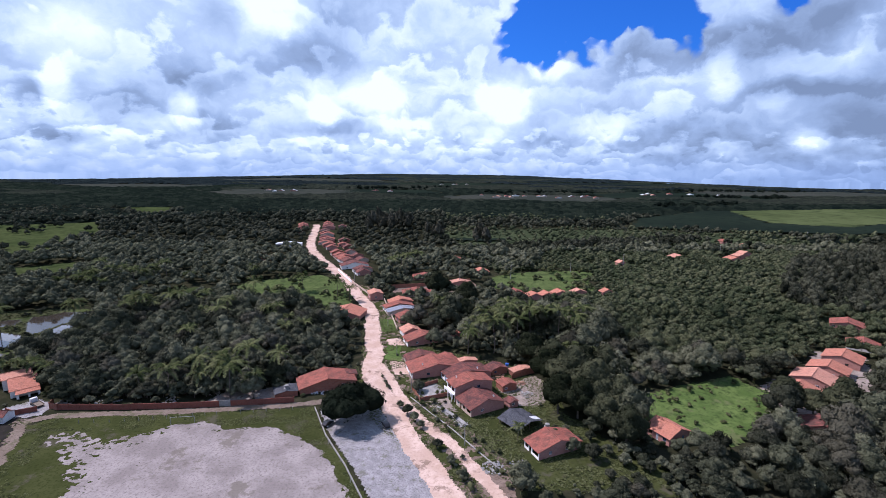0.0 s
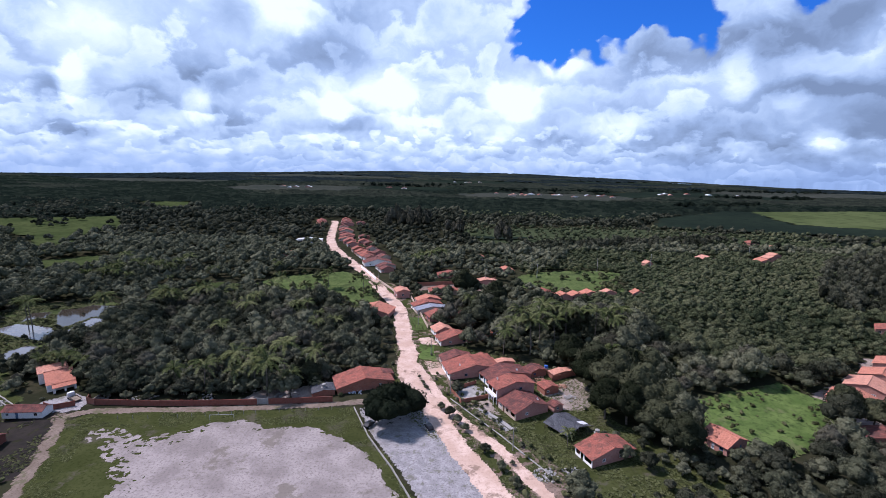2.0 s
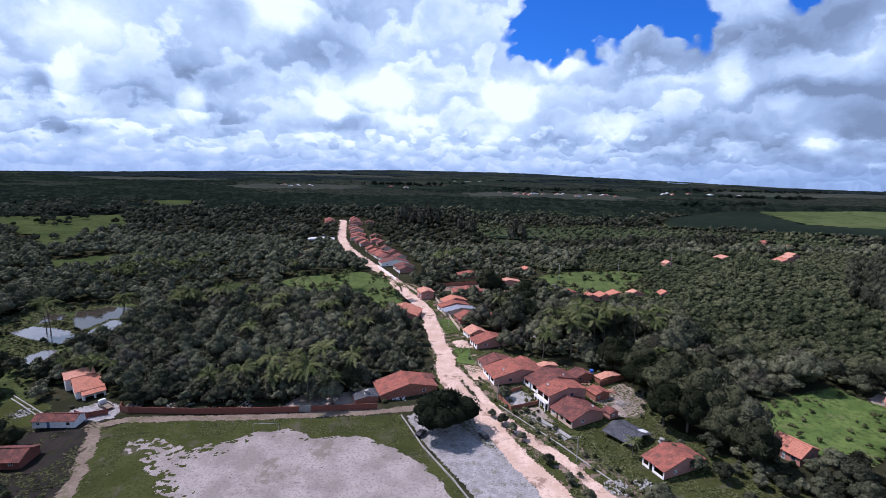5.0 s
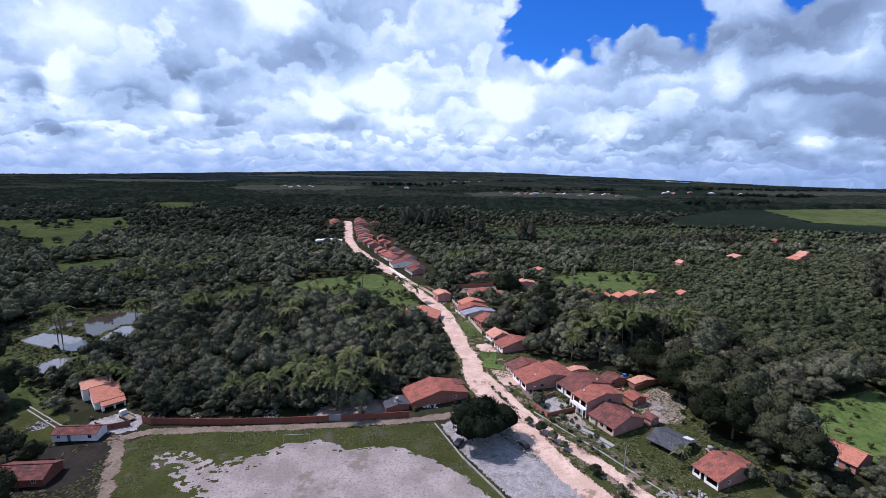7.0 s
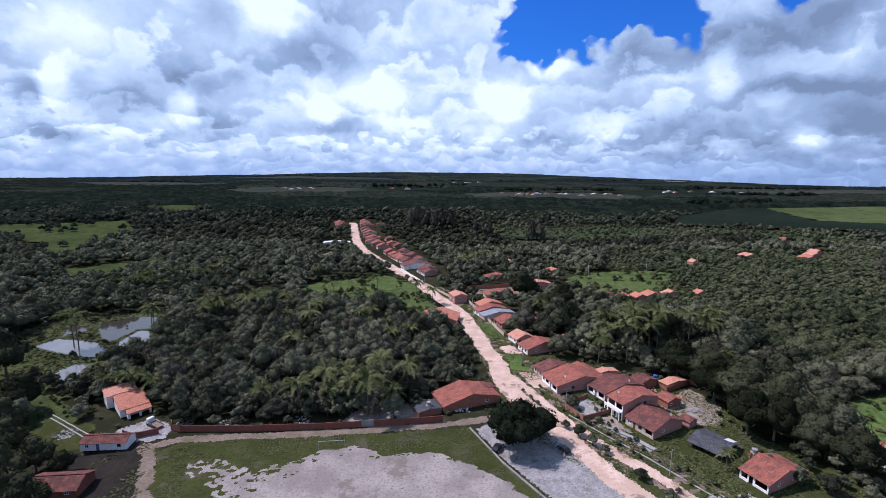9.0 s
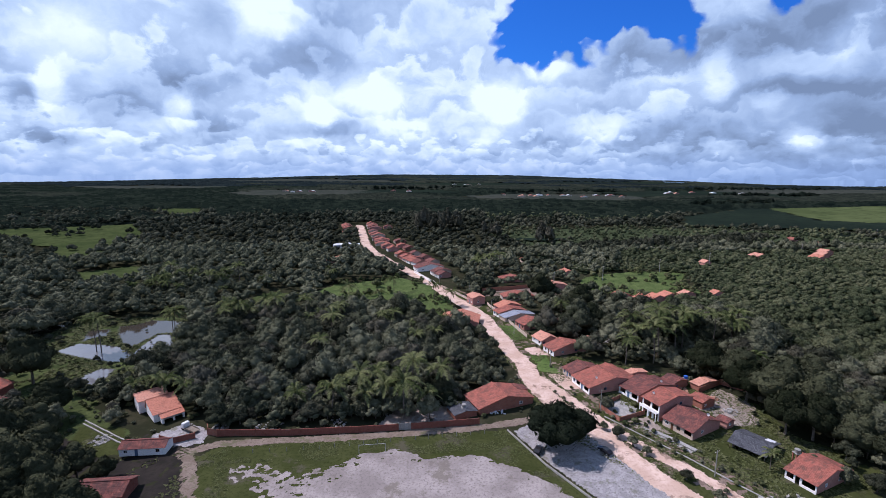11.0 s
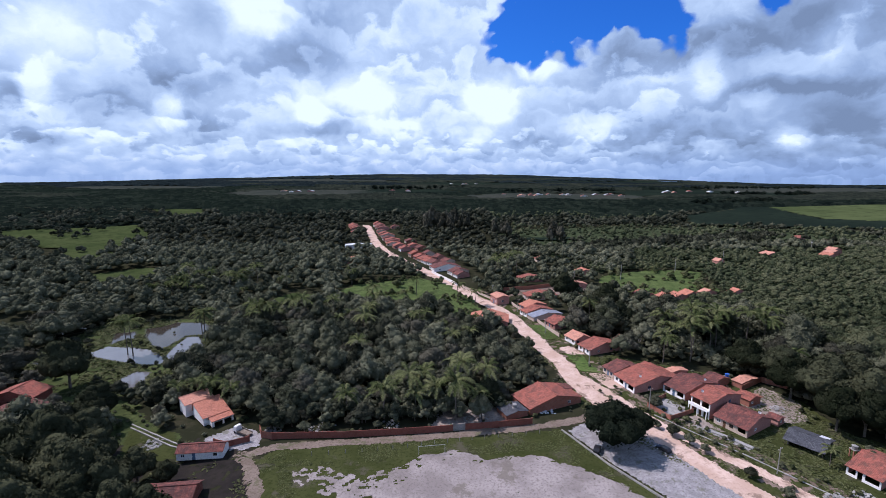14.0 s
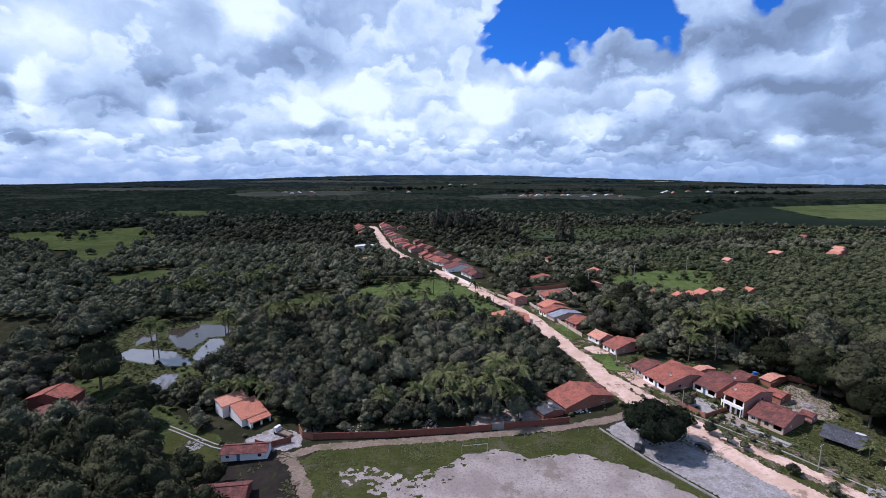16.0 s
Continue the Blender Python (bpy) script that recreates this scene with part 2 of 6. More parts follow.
FALLOW = surface("fallow_field", (0.029, 0.035, 0.028), (0.040, 0.044, 0.035), (0.018, 0.024, 0.021), 140, 16, 0.95, 0.1)
CROP_DARK = surface("dark_crop", (0.010, 0.016, 0.012), (0.014, 0.022, 0.015), (0.008, 0.013, 0.010), 150, 14, 0.95, 0.1)
SAND = surface("white_sand", (0.188, 0.165, 0.154), (0.278, 0.248, 0.233), (0.138, 0.120, 0.110), 10, 0.7, 0.95, 0.05,
               (0.135, 0.118, 0.098))
DIRT = surface("road_dirt", (0.413, 0.293, 0.229), (0.515, 0.388, 0.319), (0.341, 0.237, 0.182), 7, 0.9, 0.95, 0.08,
               (0.17, 0.118, 0.088))
PATHDIRT = surface("path_dirt", (0.142, 0.111, 0.089), (0.183, 0.146, 0.120), (0.095, 0.076, 0.052), 4, 0.7, 0.95, 0.06,
                   (0.09, 0.09, 0.05))
GRAVEL = surface("gravel", (0.205, 0.197, 0.198), (0.285, 0.275, 0.278), (0.105, 0.10, 0.096), 2.2, 0.45, 0.95, 0.12,
                 (0.125, 0.122, 0.095))
YARD = surface("yard_earth", (0.20, 0.165, 0.14), (0.28, 0.235, 0.205), (0.12, 0.10, 0.075), 4, 0.6, 0.95, 0.06)
BED = surface("pond_bank", (0.035, 0.042, 0.022), (0.06, 0.062, 0.04), (0.02, 0.028, 0.012), 4, 0.8)
WET = surface("wet_grass", (0.036, 0.048, 0.018), (0.062, 0.077, 0.029), (0.022, 0.030, 0.013), 8, 1.5, 0.95, 0.1)
# earth under the left trees; their shade is put into this near-black colour
SHADY = surface("tree_shaded_earth", (0.013, 0.011, 0.010), (0.022, 0.018, 0.015), (0.010, 0.011, 0.006), 6, 1.2, 0.9, 0.1)
PLASTER = surface("white_plaster", (0.74, 0.73, 0.71), (0.80, 0.79, 0.77), (0.60, 0.57, 0.53), 3, 0.4, 0.85, 0.005)
CONCRETE = surface("concrete", (0.22, 0.215, 0.20), (0.30, 0.29, 0.275), (0.15, 0.145, 0.135), 2, 0.3, 0.9, 0.01)
PINK = surface("pink_plaster", (0.36, 0.175, 0.145), (0.42, 0.22, 0.18), (0.28, 0.14, 0.115), 3, 0.4, 0.9, 0.005)
CREAM = surface("cream_plaster", (0.46, 0.36, 0.29), (0.52, 0.42, 0.35), (0.36, 0.29, 0.24), 3, 0.4, 0.9, 0.005)
RUST = surface("reddish_earth", (0.28, 0.15, 0.10), (0.34, 0.2, 0.14), (0.2, 0.11, 0.08), 3, 0.5)
TARP = surface("blackened_roofing", (0.030, 0.032, 0.038), (0.055, 0.058, 0.066), (0.12, 0.125, 0.13), 2.2, 0.35, 0.6, 0.03)
ZINC = surface("zinc_sheet", (0.50, 0.52, 0.55), (0.60, 0.62, 0.65), (0.36, 0.36, 0.37), 2, 0.3, 0.45, 0.01)
BLUEROOF = surface("blue_sheet", (0.13, 0.145, 0.18), (0.20, 0.215, 0.25), (0.34, 0.345, 0.36), 1.2, 0.3, 0.5, 0.01)
WOOD = surface("weathered_wood", (0.15, 0.12, 0.095), (0.21, 0.175, 0.14), (0.09, 0.075, 0.06), 0.8, 0.1, 0.85, 0.01)
METAL_WHITE = surface("white_metal", (0.70, 0.71, 0.73), (0.76, 0.77, 0.79), (0.6, 0.6, 0.6), 1, 0.2, 0.4, 0.002)
RUBBER = surface("rubber", (0.02, 0.02, 0.02), (0.03, 0.03, 0.03), (0.015, 0.015, 0.015), 0.5, 0.1)
BLUE = surface("blue_plastic", (0.03, 0.10, 0.34), (0.04, 0.13, 0.42), (0.03, 0.08, 0.25), 1, 0.2, 0.4)


def brick(name, one, two, mortar):
    m, g, b = material(name, 0.9)
    uv = g.add("ShaderNodeTexCoord").outputs["Object"]
    p = place(g)
    rows = g.add("ShaderNodeTexBrick", Color1=(*one, 1), Color2=(*two, 1), Mortar=(*mortar, 1), Scale=2.0)
    xyz = g.add("ShaderNodeSeparateXYZ", Vector=uv)
    g.put(rows, "Vector", g.add("ShaderNodeCombineXYZ", X=g.math("ADD", xyz.outputs[0], xyz.outputs[1]), Y=xyz.outputs[2]).outputs[0])
    n = g.noise(p, 0.9, 6, 0.65)
    g.put(b, "Base Color", g.mix(g.math("MULTIPLY", g.span(n, 0.45, 0.7), 0.5), rows.outputs[0], tuple(0.55 * c for c in one)))
    bump(g, b, rows.outputs[1], 0.4, 0.01)
    return m


BRICK = brick("raw_brick", (0.270, 0.100, 0.068), (0.320, 0.125, 0.085), (0.250, 0.160, 0.125))
# dark red brick for walls turned from the sun; their shade is in the colour
BRICK_DARK = brick("dark_shaded_brick", (0.19, 0.062, 0.045), (0.23, 0.078, 0.056), (0.18, 0.10, 0.078))


def tiles(name, one, two, old, worn):
    """Clay tiles in columns down the slope; UV in metres: u along the eave, v up the slope."""
    m, g, b = material(name, 0.85)
    uv = g.add("ShaderNodeUVMap").outputs[0]
    xyz = g.add("ShaderNodeSeparateXYZ", Vector=uv)
    cell = g.add("ShaderNodeTexWhiteNoise")
    cell.noise_dimensions = "2D"
    snap = g.add("ShaderNodeCombineXYZ", X=g.math("FLOOR", g.math("MULTIPLY", xyz.outputs[0], 4.2)),
                 Y=g.math("FLOOR", g.math("MULTIPLY", xyz.outputs[1], 2.6)))
    g.put(cell, "Vector", snap.outputs[0])
    p = place(g)
    col = g.mix(cell.outputs[0], one, two)
    streak = g.scaled(uv, (1.5, 0.4, 1.0))
    n = g.math("MULTIPLY_ADD", g.noise(p, 0.45, 8, 0.68), 0.6, g.math("MULTIPLY", g.noise(streak, 1.2, 6, 0.7), 0.4))
    col = g.mix(g.math("MULTIPLY", g.span(n, 0.54 - worn * 0.16, 0.60), 0.85), col, old)
    n2 = g.noise(p, 2.2, 5, 0.65)
    col = g.mix(g.math("MULTIPLY", g.span(n2, 0.45, 0.68), 0.62), col, tuple(0.55 * c for c in one))
    ribs = g.math("ABSOLUTE", g.math("SINE", g.math("MULTIPLY", xyz.outputs[0], 13.2)))
    step = g.math("FRACT", g.math("MULTIPLY", xyz.outputs[1], 2.6))
    hgt_ = g.math("ADD", ribs, g.math("MULTIPLY", step, -0.5))
    g.put(b, "Base Color", col)
    bump(g, b, hgt_, 0.9, 0.07)
    return m


TILE = tiles("clay_tile", (0.269, 0.088, 0.064), (0.341, 0.123, 0.090), (0.119, 0.064, 0.052), 0.55)
TILE_NEW = tiles("new_clay_tile", (0.403, 0.158, 0.105), (0.480, 0.202, 0.139), (0.259, 0.120, 0.084), 0.15)
TILE_OLD = tiles("mossy_clay_tile", (0.175, 0.063, 0.050), (0.253, 0.094, 0.077), (0.058, 0.040, 0.038), 1.0)
TILE_PALE = tiles("pale_clay_tile", (0.46, 0.215, 0.15), (0.54, 0.27, 0.195), (0.32, 0.18, 0.135), 0.2)


def water(name, one, two, gloss):
    m, g, b = material(name, 0.06)
    p = place(g)
    n = g.noise(p, 0.25, 4, 0.6)
    g.put(b, "Base Color", g.mix(n, one, two))
    b.inputs["Specular IOR Level"].default_value = gloss
    bump(g, b, g.noise(p, 1.6, 3, 0.5), 0.05, 0.05)
    return m


# pale base adds to the sky's reflection
WATER = water("pond_water", (0.09, 0.09, 0.09), (0.14, 0.14, 0.145), 0.8)
# brown water, its base also lowered to stand for mirrored trees
WATER_DARK = water("brown_tree_mirror_water", (0.030, 0.026, 0.020), (0.045, 0.038, 0.030), 0.4)


def paint(name, color, rough=0.3):
    m, g, b = material(name, rough)
    g.put(b, "Base Color", g.mix(g.noise(place(g), 3.0, 3), color, tuple(0.8 * c for c in color)))
    b.inputs["Coat Weight"].default_value = 0.5
    return m


CAR_BLACK = paint("black_car_paint", (0.02, 0.02, 0.023))
CAR_WHITE = paint("white_truck_paint", (0.72, 0.73, 0.74))
GLASS = paint("dark_glass", (0.02, 0.025, 0.03), 0.05)
DOORBLUE = paint("blue_door_paint", (0.10, 0.16, 0.26), 0.6)
DOORBROWN = paint("brown_door_paint", (0.12, 0.06, 0.035), 0.6)
EARTH = surface("trodden_earth", (0.146, 0.107, 0.085), (0.202, 0.153, 0.125), (0.073, 0.057, 0.040), 5, 0.8, 0.95, 0.08,
                (0.04, 0.048, 0.023))


# ---- lie of the land ----
def vnoise(x, y, seed=0):
    """Smooth value noise of arrays, 0 to 1."""
    x, y = np.asarray(x, float), np.asarray(y, float)
    i, j = np.floor(x), np.floor(y)
    u, v = x - i, y - j
    u, v = u * u * (3 - 2 * u), v * v * (3 - 2 * v)

    def h(a, b):
        s = np.sin(a * 127.1 + b * 311.7 + seed * 74.7) * 43758.5453
        return s - np.floor(s)

    return (h(i, j) * (1 - u) + h(i + 1, j) * u) * (1 - v) + (h(i, j + 1) * (1 - u) + h(i + 1, j + 1) * u) * v


def fbm(x, y, seed=0, octaves=4):
    return sum(vnoise(x * 2 ** k, y * 2 ** k, seed + k) * 0.5 ** (k + 1) for k in range(octaves)) / (1 - 0.5 ** octaves)


def smooth(x, a, b):
    t = np.clip((np.asarray(x, float) - a) / (b - a), 0, 1)
    return t * t * (3 - 2 * t)


def hgt(x, y):
    """Ground height: a flat village, a hollow with ponds, a plain that rises gently to a broad low plateau far off."""
    x, y = np.asarray(x, float), np.asarray(y, float)
    d = np.hypot(x + 50, y)
    z = 24 * (1 - np.exp(-np.maximum(0, d - 330) / 880))
    z = z - 130 * ((x + 50) / 3500) ** 2 * smooth(d, 1500, 4500)
    z = z - 2.0 * smooth(-x, 128, 172) * (1 - smooth(d, 330, 460))
    return z + (fbm(x / 420, y / 420, 5, 3) - 0.5) * 14 * smooth(d, 600, 2600)


def part(name, bm, mat, parent, label="", recalc=True):
    """One mesh object from a bmesh, under a thing or a part."""
    if recalc:
        bmesh.ops.recalc_face_normals(bm, faces=bm.faces)
    me = bpy.data.meshes.new(name)
    bm.to_mesh(me)
    bm.free()
    me.materials.append(mat)
    ob = new(name, me)
    ob.parent = parent
    if label:
        ob["label"] = label
    return ob


def mesh_of(name, verts, faces, mats, index=None, smooth_=False):
    """A mesh from arrays: all faces with the same number of corners."""
    me = bpy.data.meshes.new(name)
    verts, faces = np.asarray(verts, np.float32), np.asarray(faces, np.int32)
    n, k = faces.shape
    me.vertices.add(len(verts))
    me.vertices.foreach_set("co", verts.ravel())
    me.loops.add(n * k)
    me.loops.foreach_set("vertex_index", faces.ravel())
    me.polygons.add(n)
    me.polygons.foreach_set("loop_start", np.arange(n, dtype=np.int32) * k)
    for m in mats:
        me.materials.append(m)
    if index is not None:
        me.polygons.foreach_set("material_index", np.asarray(index, np.int32))
    if smooth_:
        me.polygons.foreach_set("use_smooth", np.ones(n, bool))
    me.update(calc_edges=True)
    return me


def box(bm, x0, y0, z0, x1, y1, z1):
    m = Matrix.Translation(((x0 + x1) / 2, (y0 + y1) / 2, (z0 + z1) / 2)) @ Matrix.Diagonal((x1 - x0, y1 - y0, z1 - z0, 1))
    return bmesh.ops.create_cube(bm, size=1, matrix=m)["verts"]


def rod(bm, a, b, r0, r1=None, n=8):
    a, b = Vector(a), Vector(b)
    m = Matrix.Translation((a + b) / 2) @ (b - a).to_track_quat("Z", "Y").to_matrix().to_4x4()
    bmesh.ops.create_cone(bm, cap_ends=True, segments=n, radius1=r0, radius2=r0 if r1 is None else r1, depth=(b - a).length, matrix=m)


def empty(name, m, label, category, group="", kind=""):
    ob = new(name)
    ob.matrix_basis = m
    return tagged(ob, label, category, group, kind)


# ground in one sheet out to the horizon: fine near the village, wider beyond
def steps(lo, hi, fine, far):
    out = list(np.arange(lo, hi + 0.1, fine))
    w, v = fine, out[-1]
    while v < far:
        w *= 1.22
        v += w
        out.append(v)
    w, v = fine, out[0]
    while v > -far:
        w *= 1.22
        v -= w
        out.insert(0, v)
    return np.clip(np.array(out), -4940, 4940)


gx, gy = steps(-360, 340, 9, 4900), steps(60, 640, 9, 4900)
GX, GY = np.meshgrid(gx, gy)
GZ = hgt(GX, GY)
nx, ny = len(gx), len(gy)
idx = np.arange(nx * ny).reshape(ny, nx)
quads = np.stack([idx[:-1, :-1], idx[:-1, 1:], idx[1:, 1:], idx[1:, :-1]], -1).reshape(-1, 4)
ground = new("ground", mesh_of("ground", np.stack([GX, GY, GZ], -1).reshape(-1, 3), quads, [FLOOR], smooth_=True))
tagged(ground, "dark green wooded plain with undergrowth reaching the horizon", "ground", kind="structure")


# ---- shapes in plan ----
def from_line(x, y, pts, widths):
    """Half width minus distance to a polyline; positive inside."""
    best = np.full(np.shape(x), -1e9)
    for (a, b), (w0, w1) in zip(zip(pts, pts[1:]), zip(widths, widths[1:])):
        ax, ay, bx, by = *a, *b
        L = (bx - ax) ** 2 + (by - ay) ** 2
        t = np.clip(((x - ax) * (bx - ax) + (y - ay) * (by - ay)) / L, 0, 1)
        best = np.maximum(best, (w0 + (w1 - w0) * t) / 2 - np.hypot(x - ax - t * (bx - ax), y - ay - t * (by - ay)))
    return best


def from_poly(x, y, pts):
    """Distance to the outline; positive inside."""
    x, y = np.asarray(x, float), np.asarray(y, float)
    inside, dist = np.zeros(x.shape, bool), np.full(x.shape, 1e9)
    for a, b in zip(pts, pts[1:] + pts[:1]):
        ax, ay, bx, by = *a, *b
        t = np.clip(((x - ax) * (bx - ax) + (y - ay) * (by - ay)) / ((bx - ax) ** 2 + (by - ay) ** 2), 0, 1)
        dist = np.minimum(dist, np.hypot(x - ax - t * (bx - ax), y - ay - t * (by - ay)))
        cross = (ay > y) != (by > y)
        with np.errstate(divide="ignore", invalid="ignore"):
            inside ^= cross & (x < (bx - ax) * (y - ay) / (by - ay if by != ay else 1e-9) + ax)
    return np.where(inside, dist, -dist)


def rounded(pts, n=6):
    """A Catmull-Rom line through the points."""
    p = [Vector(a) for a in pts]
    p = [2 * p[0] - p[1], *p, 2 * p[-1] - p[-2]]
    out = []
    for a, b, c, d in zip(p, p[1:], p[2:], p[3:]):
        for k in range(n):
            t = k / n
            out.append(tuple(0.5 * (2 * b + (c - a) * t + (2 * a - 5 * b + 4 * c - d) * t * t + (3 * b - a - 3 * c + d) * t ** 3)))
    return out + [tuple(p[-2])]


CLEAR = []      # (function, margin): where no tree stands


def sheet(name, shape, bounds, cell, mat, dz, label, category, ragged=1.0, grain=3.0, holes=0.0, seed=0, bulge=0.0, level=None, frayed=False):
    """A layer of ground with an uneven outline, laid over the land."""
    x0, y0, x1, y1 = bounds
    xs, ys = np.arange(x0, x1, cell), np.arange(y0, y1, cell)
    X, Y = np.meshgrid(xs, ys)
    d = shape(X, Y) + (fbm(X / grain, Y / grain, seed, 4) - 0.5) * 2 * ragged
    if holes:
        d = np.where(fbm(X / 2.2 + 50, Y / 2.2, seed + 9, 4) > 1 - holes, -1, d)
    if frayed:
        d = np.where((fbm(X / 1.7 + 9, Y / 1.2, seed + 21, 5) > 0.42 + 0.034 * np.maximum(0, d) + 0.25 * smooth(X, -100, -80)), -1, d)
    keep = d[:-1, :-1] > 0
    ids = np.arange(X.size).reshape(X.shape)
    q = np.stack([ids[:-1, :-1], ids[:-1, 1:], ids[1:, 1:], ids[1:, :-1]], -1)[keep]
    used, inv = np.unique(q, return_inverse=True)
    j = (np.random.RandomState(seed).rand(X.size, 2) - 0.5) * cell * 0.7
    xx, yy = X.ravel()[used] + j[used, 0], Y.ravel()[used] + j[used, 1]
    zz = (hgt(xx, yy) if level is None else np.full(len(xx), level)) + dz
    if bulge:
        zz = zz + bulge * fbm(xx / 1.3, yy / 1.3, seed + 3, 3) * smooth(d.ravel()[used], 0, 2)
    ob = new(name, mesh_of(name, np.stack([xx, yy, zz], -1), inv.reshape(-1, 4), [mat], smooth_=True))
    return tagged(ob, label, category, kind="structure")


ROAD = rounded([(1.5, 103), (-3.5, 114), (-9, 124.5), (-13, 133.5), (-16.8, 143.5), (-21.5, 154.5), (-28, 167.5), (-31, 180), (-31.8, 195), (-35.5, 213), (-38, 228), (-40.5, 243),
                (-45, 264), (-58, 294), (-68.5, 320), (-82, 348), (-98, 377), (-117, 412), (-139, 468), (-157, 546), (-166, 590), (-172, 612)], 4)
ROAD_W = [6.8 if y < 152 else 7.8 if y < 330 else 8.5 for x, y in ROAD]
LANE = rounded([(16.5, 100), (9.5, 112), (2.8, 125), (-5.5, 136.5), (-13, 149), (-18, 160), (-22.5, 172), (-27.5, 184)], 4)
CROSS = rounded([(-136, 137), (-129, 140.8), (-110, 142.8), (-89, 145), (-68.4, 148), (-50, 151), (-38, 154.5), (-29, 160)], 4)
LEFTWAY = rounded([(-138, 137), (-134, 133.5), (-129.5, 124), (-124.5, 114.7), (-118.5, 100)], 4)
FIELD = [(-134, 135), (-128, 140), (-110, 142), (-88, 143.6), (-68, 146), (-45.5, 148.5), (-37.5, 132), (-28.5, 117.5), (-18, 98), (-118, 95), (-124, 112), (-129, 126)]
PITCH = [(-122.5, 131.5), (-114, 132.5), (-105, 128), (-97, 130.5), (-89, 136.5), (-79, 138.5), (-69, 135), (-57, 135.5), (-49, 133.5),
         (-40.5, 127), (-31.5, 116), (-22, 98), (-92, 95), (-100, 108), (-112, 121)]
LOT = [(-44, 148), (-36.5, 132), (-27, 117), (-14.5, 96), (1, 98), (-6, 112), (-12, 124), (-16.5, 133), (-20.5, 143), (-25, 152), (-31, 155), (-38, 152)]
VERGE_A = [(-37, 246), (-29, 244), (-25.5, 226), (-33.5, 225)]
VERGE_B = [(-28, 207), (-21.5, 207), (-19.5, 189), (-26.5, 190)]
MEADOW_R = [(57, 152), (70, 160), (84, 165), (100, 171), (115, 178), (124, 162), (112, 147), (100, 137), (85, 128), (72, 137), (63, 140)]
MEADOW_L = [(-150, 306), (-137, 330), (-116, 340), (-94, 348), (-76, 332), (-62, 294), (-57, 266), (-66, 256), (-80, 262), (-98, 280), (-116, 282), (-136, 286)]
MEADOW_M = [(-183, 302), (-177, 317), (-160, 312), (-150, 296), (-163, 284), (-175, 284)]
PLOT_R = [(30, 318), (33, 345), (54, 358), (88, 370), (120, 360), (106, 335), (101, 308), (93, 300), (74, 302), (60, 303), (46, 306)]
HILL_L = [(-560, 520), (-450, 590), (-385, 500), (-372, 420), (-360, 380), (-402, 400), (-450, 450)]
HILL_L2 = [(-330, 340), (-308, 364), (-282, 366), (-290, 335), (-312, 328)]
HILL_L3 = [(-550, 770), (-470, 790), (-415, 690), (-440, 670), (-500, 720)]
FIELD_R = [(500, 815), (640, 840), (900, 900), (1000, 860), (780, 720), (640, 660), (530, 612), (455, 645), (470, 720)]
FIELD_RD = [(235, 598), (290, 690), (450, 822), (498, 815), (466, 720), (450, 645), (528, 608), (620, 640), (560, 560), (480, 540), (377, 566)]
LAWN = [(-179, 153), (-164, 152), (-156, 138), (-171, 135)]
YARDS = [(-12, 160), (-4, 146), (12, 124), (22, 108), (60, 106), (62, 118), (50, 132), (40, 146), (40, 168), (28, 184), (8, 196), (-16, 208), (-14, 184), (2, 152)]
YARD_R = [(19, 163), (24, 168), (36, 176), (40, 165), (34, 152), (27, 150)]
YARD_TRUCK = [(-154, 147), (-145, 153), (-135, 146), (-134, 141), (-146, 139)]
OPEN_L = [(-236, 200), (-214, 196), (-196, 174), (-186, 168), (-176, 158), (-160, 148), (-166, 142), (-180, 146), (-186, 152), (-204, 160), (-220, 176), (-236, 184)]
YARD_GATE = [(-86, 150.2), (-66, 152.2), (-60, 155), (-64, 163), (-80, 161)]
HOMES_L = [(-215, 112), (-218, 140), (-180, 150), (-158, 147), (-138, 141), (-122, 108), (-150, 100)]
HOMES_R = [(112, 130), (118, 152), (116, 164), (150, 186), (172, 206), (190, 200), (170, 172), (150, 152), (132, 130)]
WETLAND = [(-262, 200), (-255, 255), (-235, 262), (-202, 262), (-188, 240), (-178, 205), (-190, 180), (-205, 172), (-225, 180)]


def line_shape(pts, widths):
    return lambda x, y: from_line(x, y, pts, widths)


def poly_shape(pts):
    return lambda x, y: from_poly(x, y, pts)


def around(pts, m=6):
    xs, ys = [p[0] for p in pts], [p[1] for p in pts]
    return min(xs) - m, min(ys) - m, max(xs) + m, max(ys) + m


near = [(p, w) for p, w in zip(ROAD, ROAD_W) if p[1] < 340]
far = [(p, w) for p, w in zip(ROAD, ROAD_W) if p[1] > 325]
sheet("field_grass", poly_shape(FIELD), around(FIELD), 0.9, GRASS, 0.02, "short green grass round a bare football pitch", "grass", 1.2, 4, seed=2)
sheet("pitch_sand", poly_shape(PITCH), around(PITCH), 0.3, SAND, 0.06, "worn pale sand football pitch with ragged grass edge", "sand", 3.0, 7, 0.12, seed=3, frayed=True)
sheet("gravel_lot", poly_shape(LOT), around(LOT), 0.6, GRAVEL, 0.05, "grey gravel lot beside the dirt road", "gravel", 0.5, 2, seed=4)
lane_w = [3.8] * len(LANE)
sheet("roadside_earth", line_shape([(8, 112), (-2, 130), (-10, 142), (-18, 158), (-24, 172), (-25, 190), (-31, 225), (-36, 255), (-47, 285), (-60, 312)], [20, 20, 20, 20, 20, 24, 18, 18, 15, 13]),
      (-75, 100, 25, 320), 0.9, EARTH, 0.01, "bare trodden earth beside the road", "earth", 2.0, 5, seed=5)
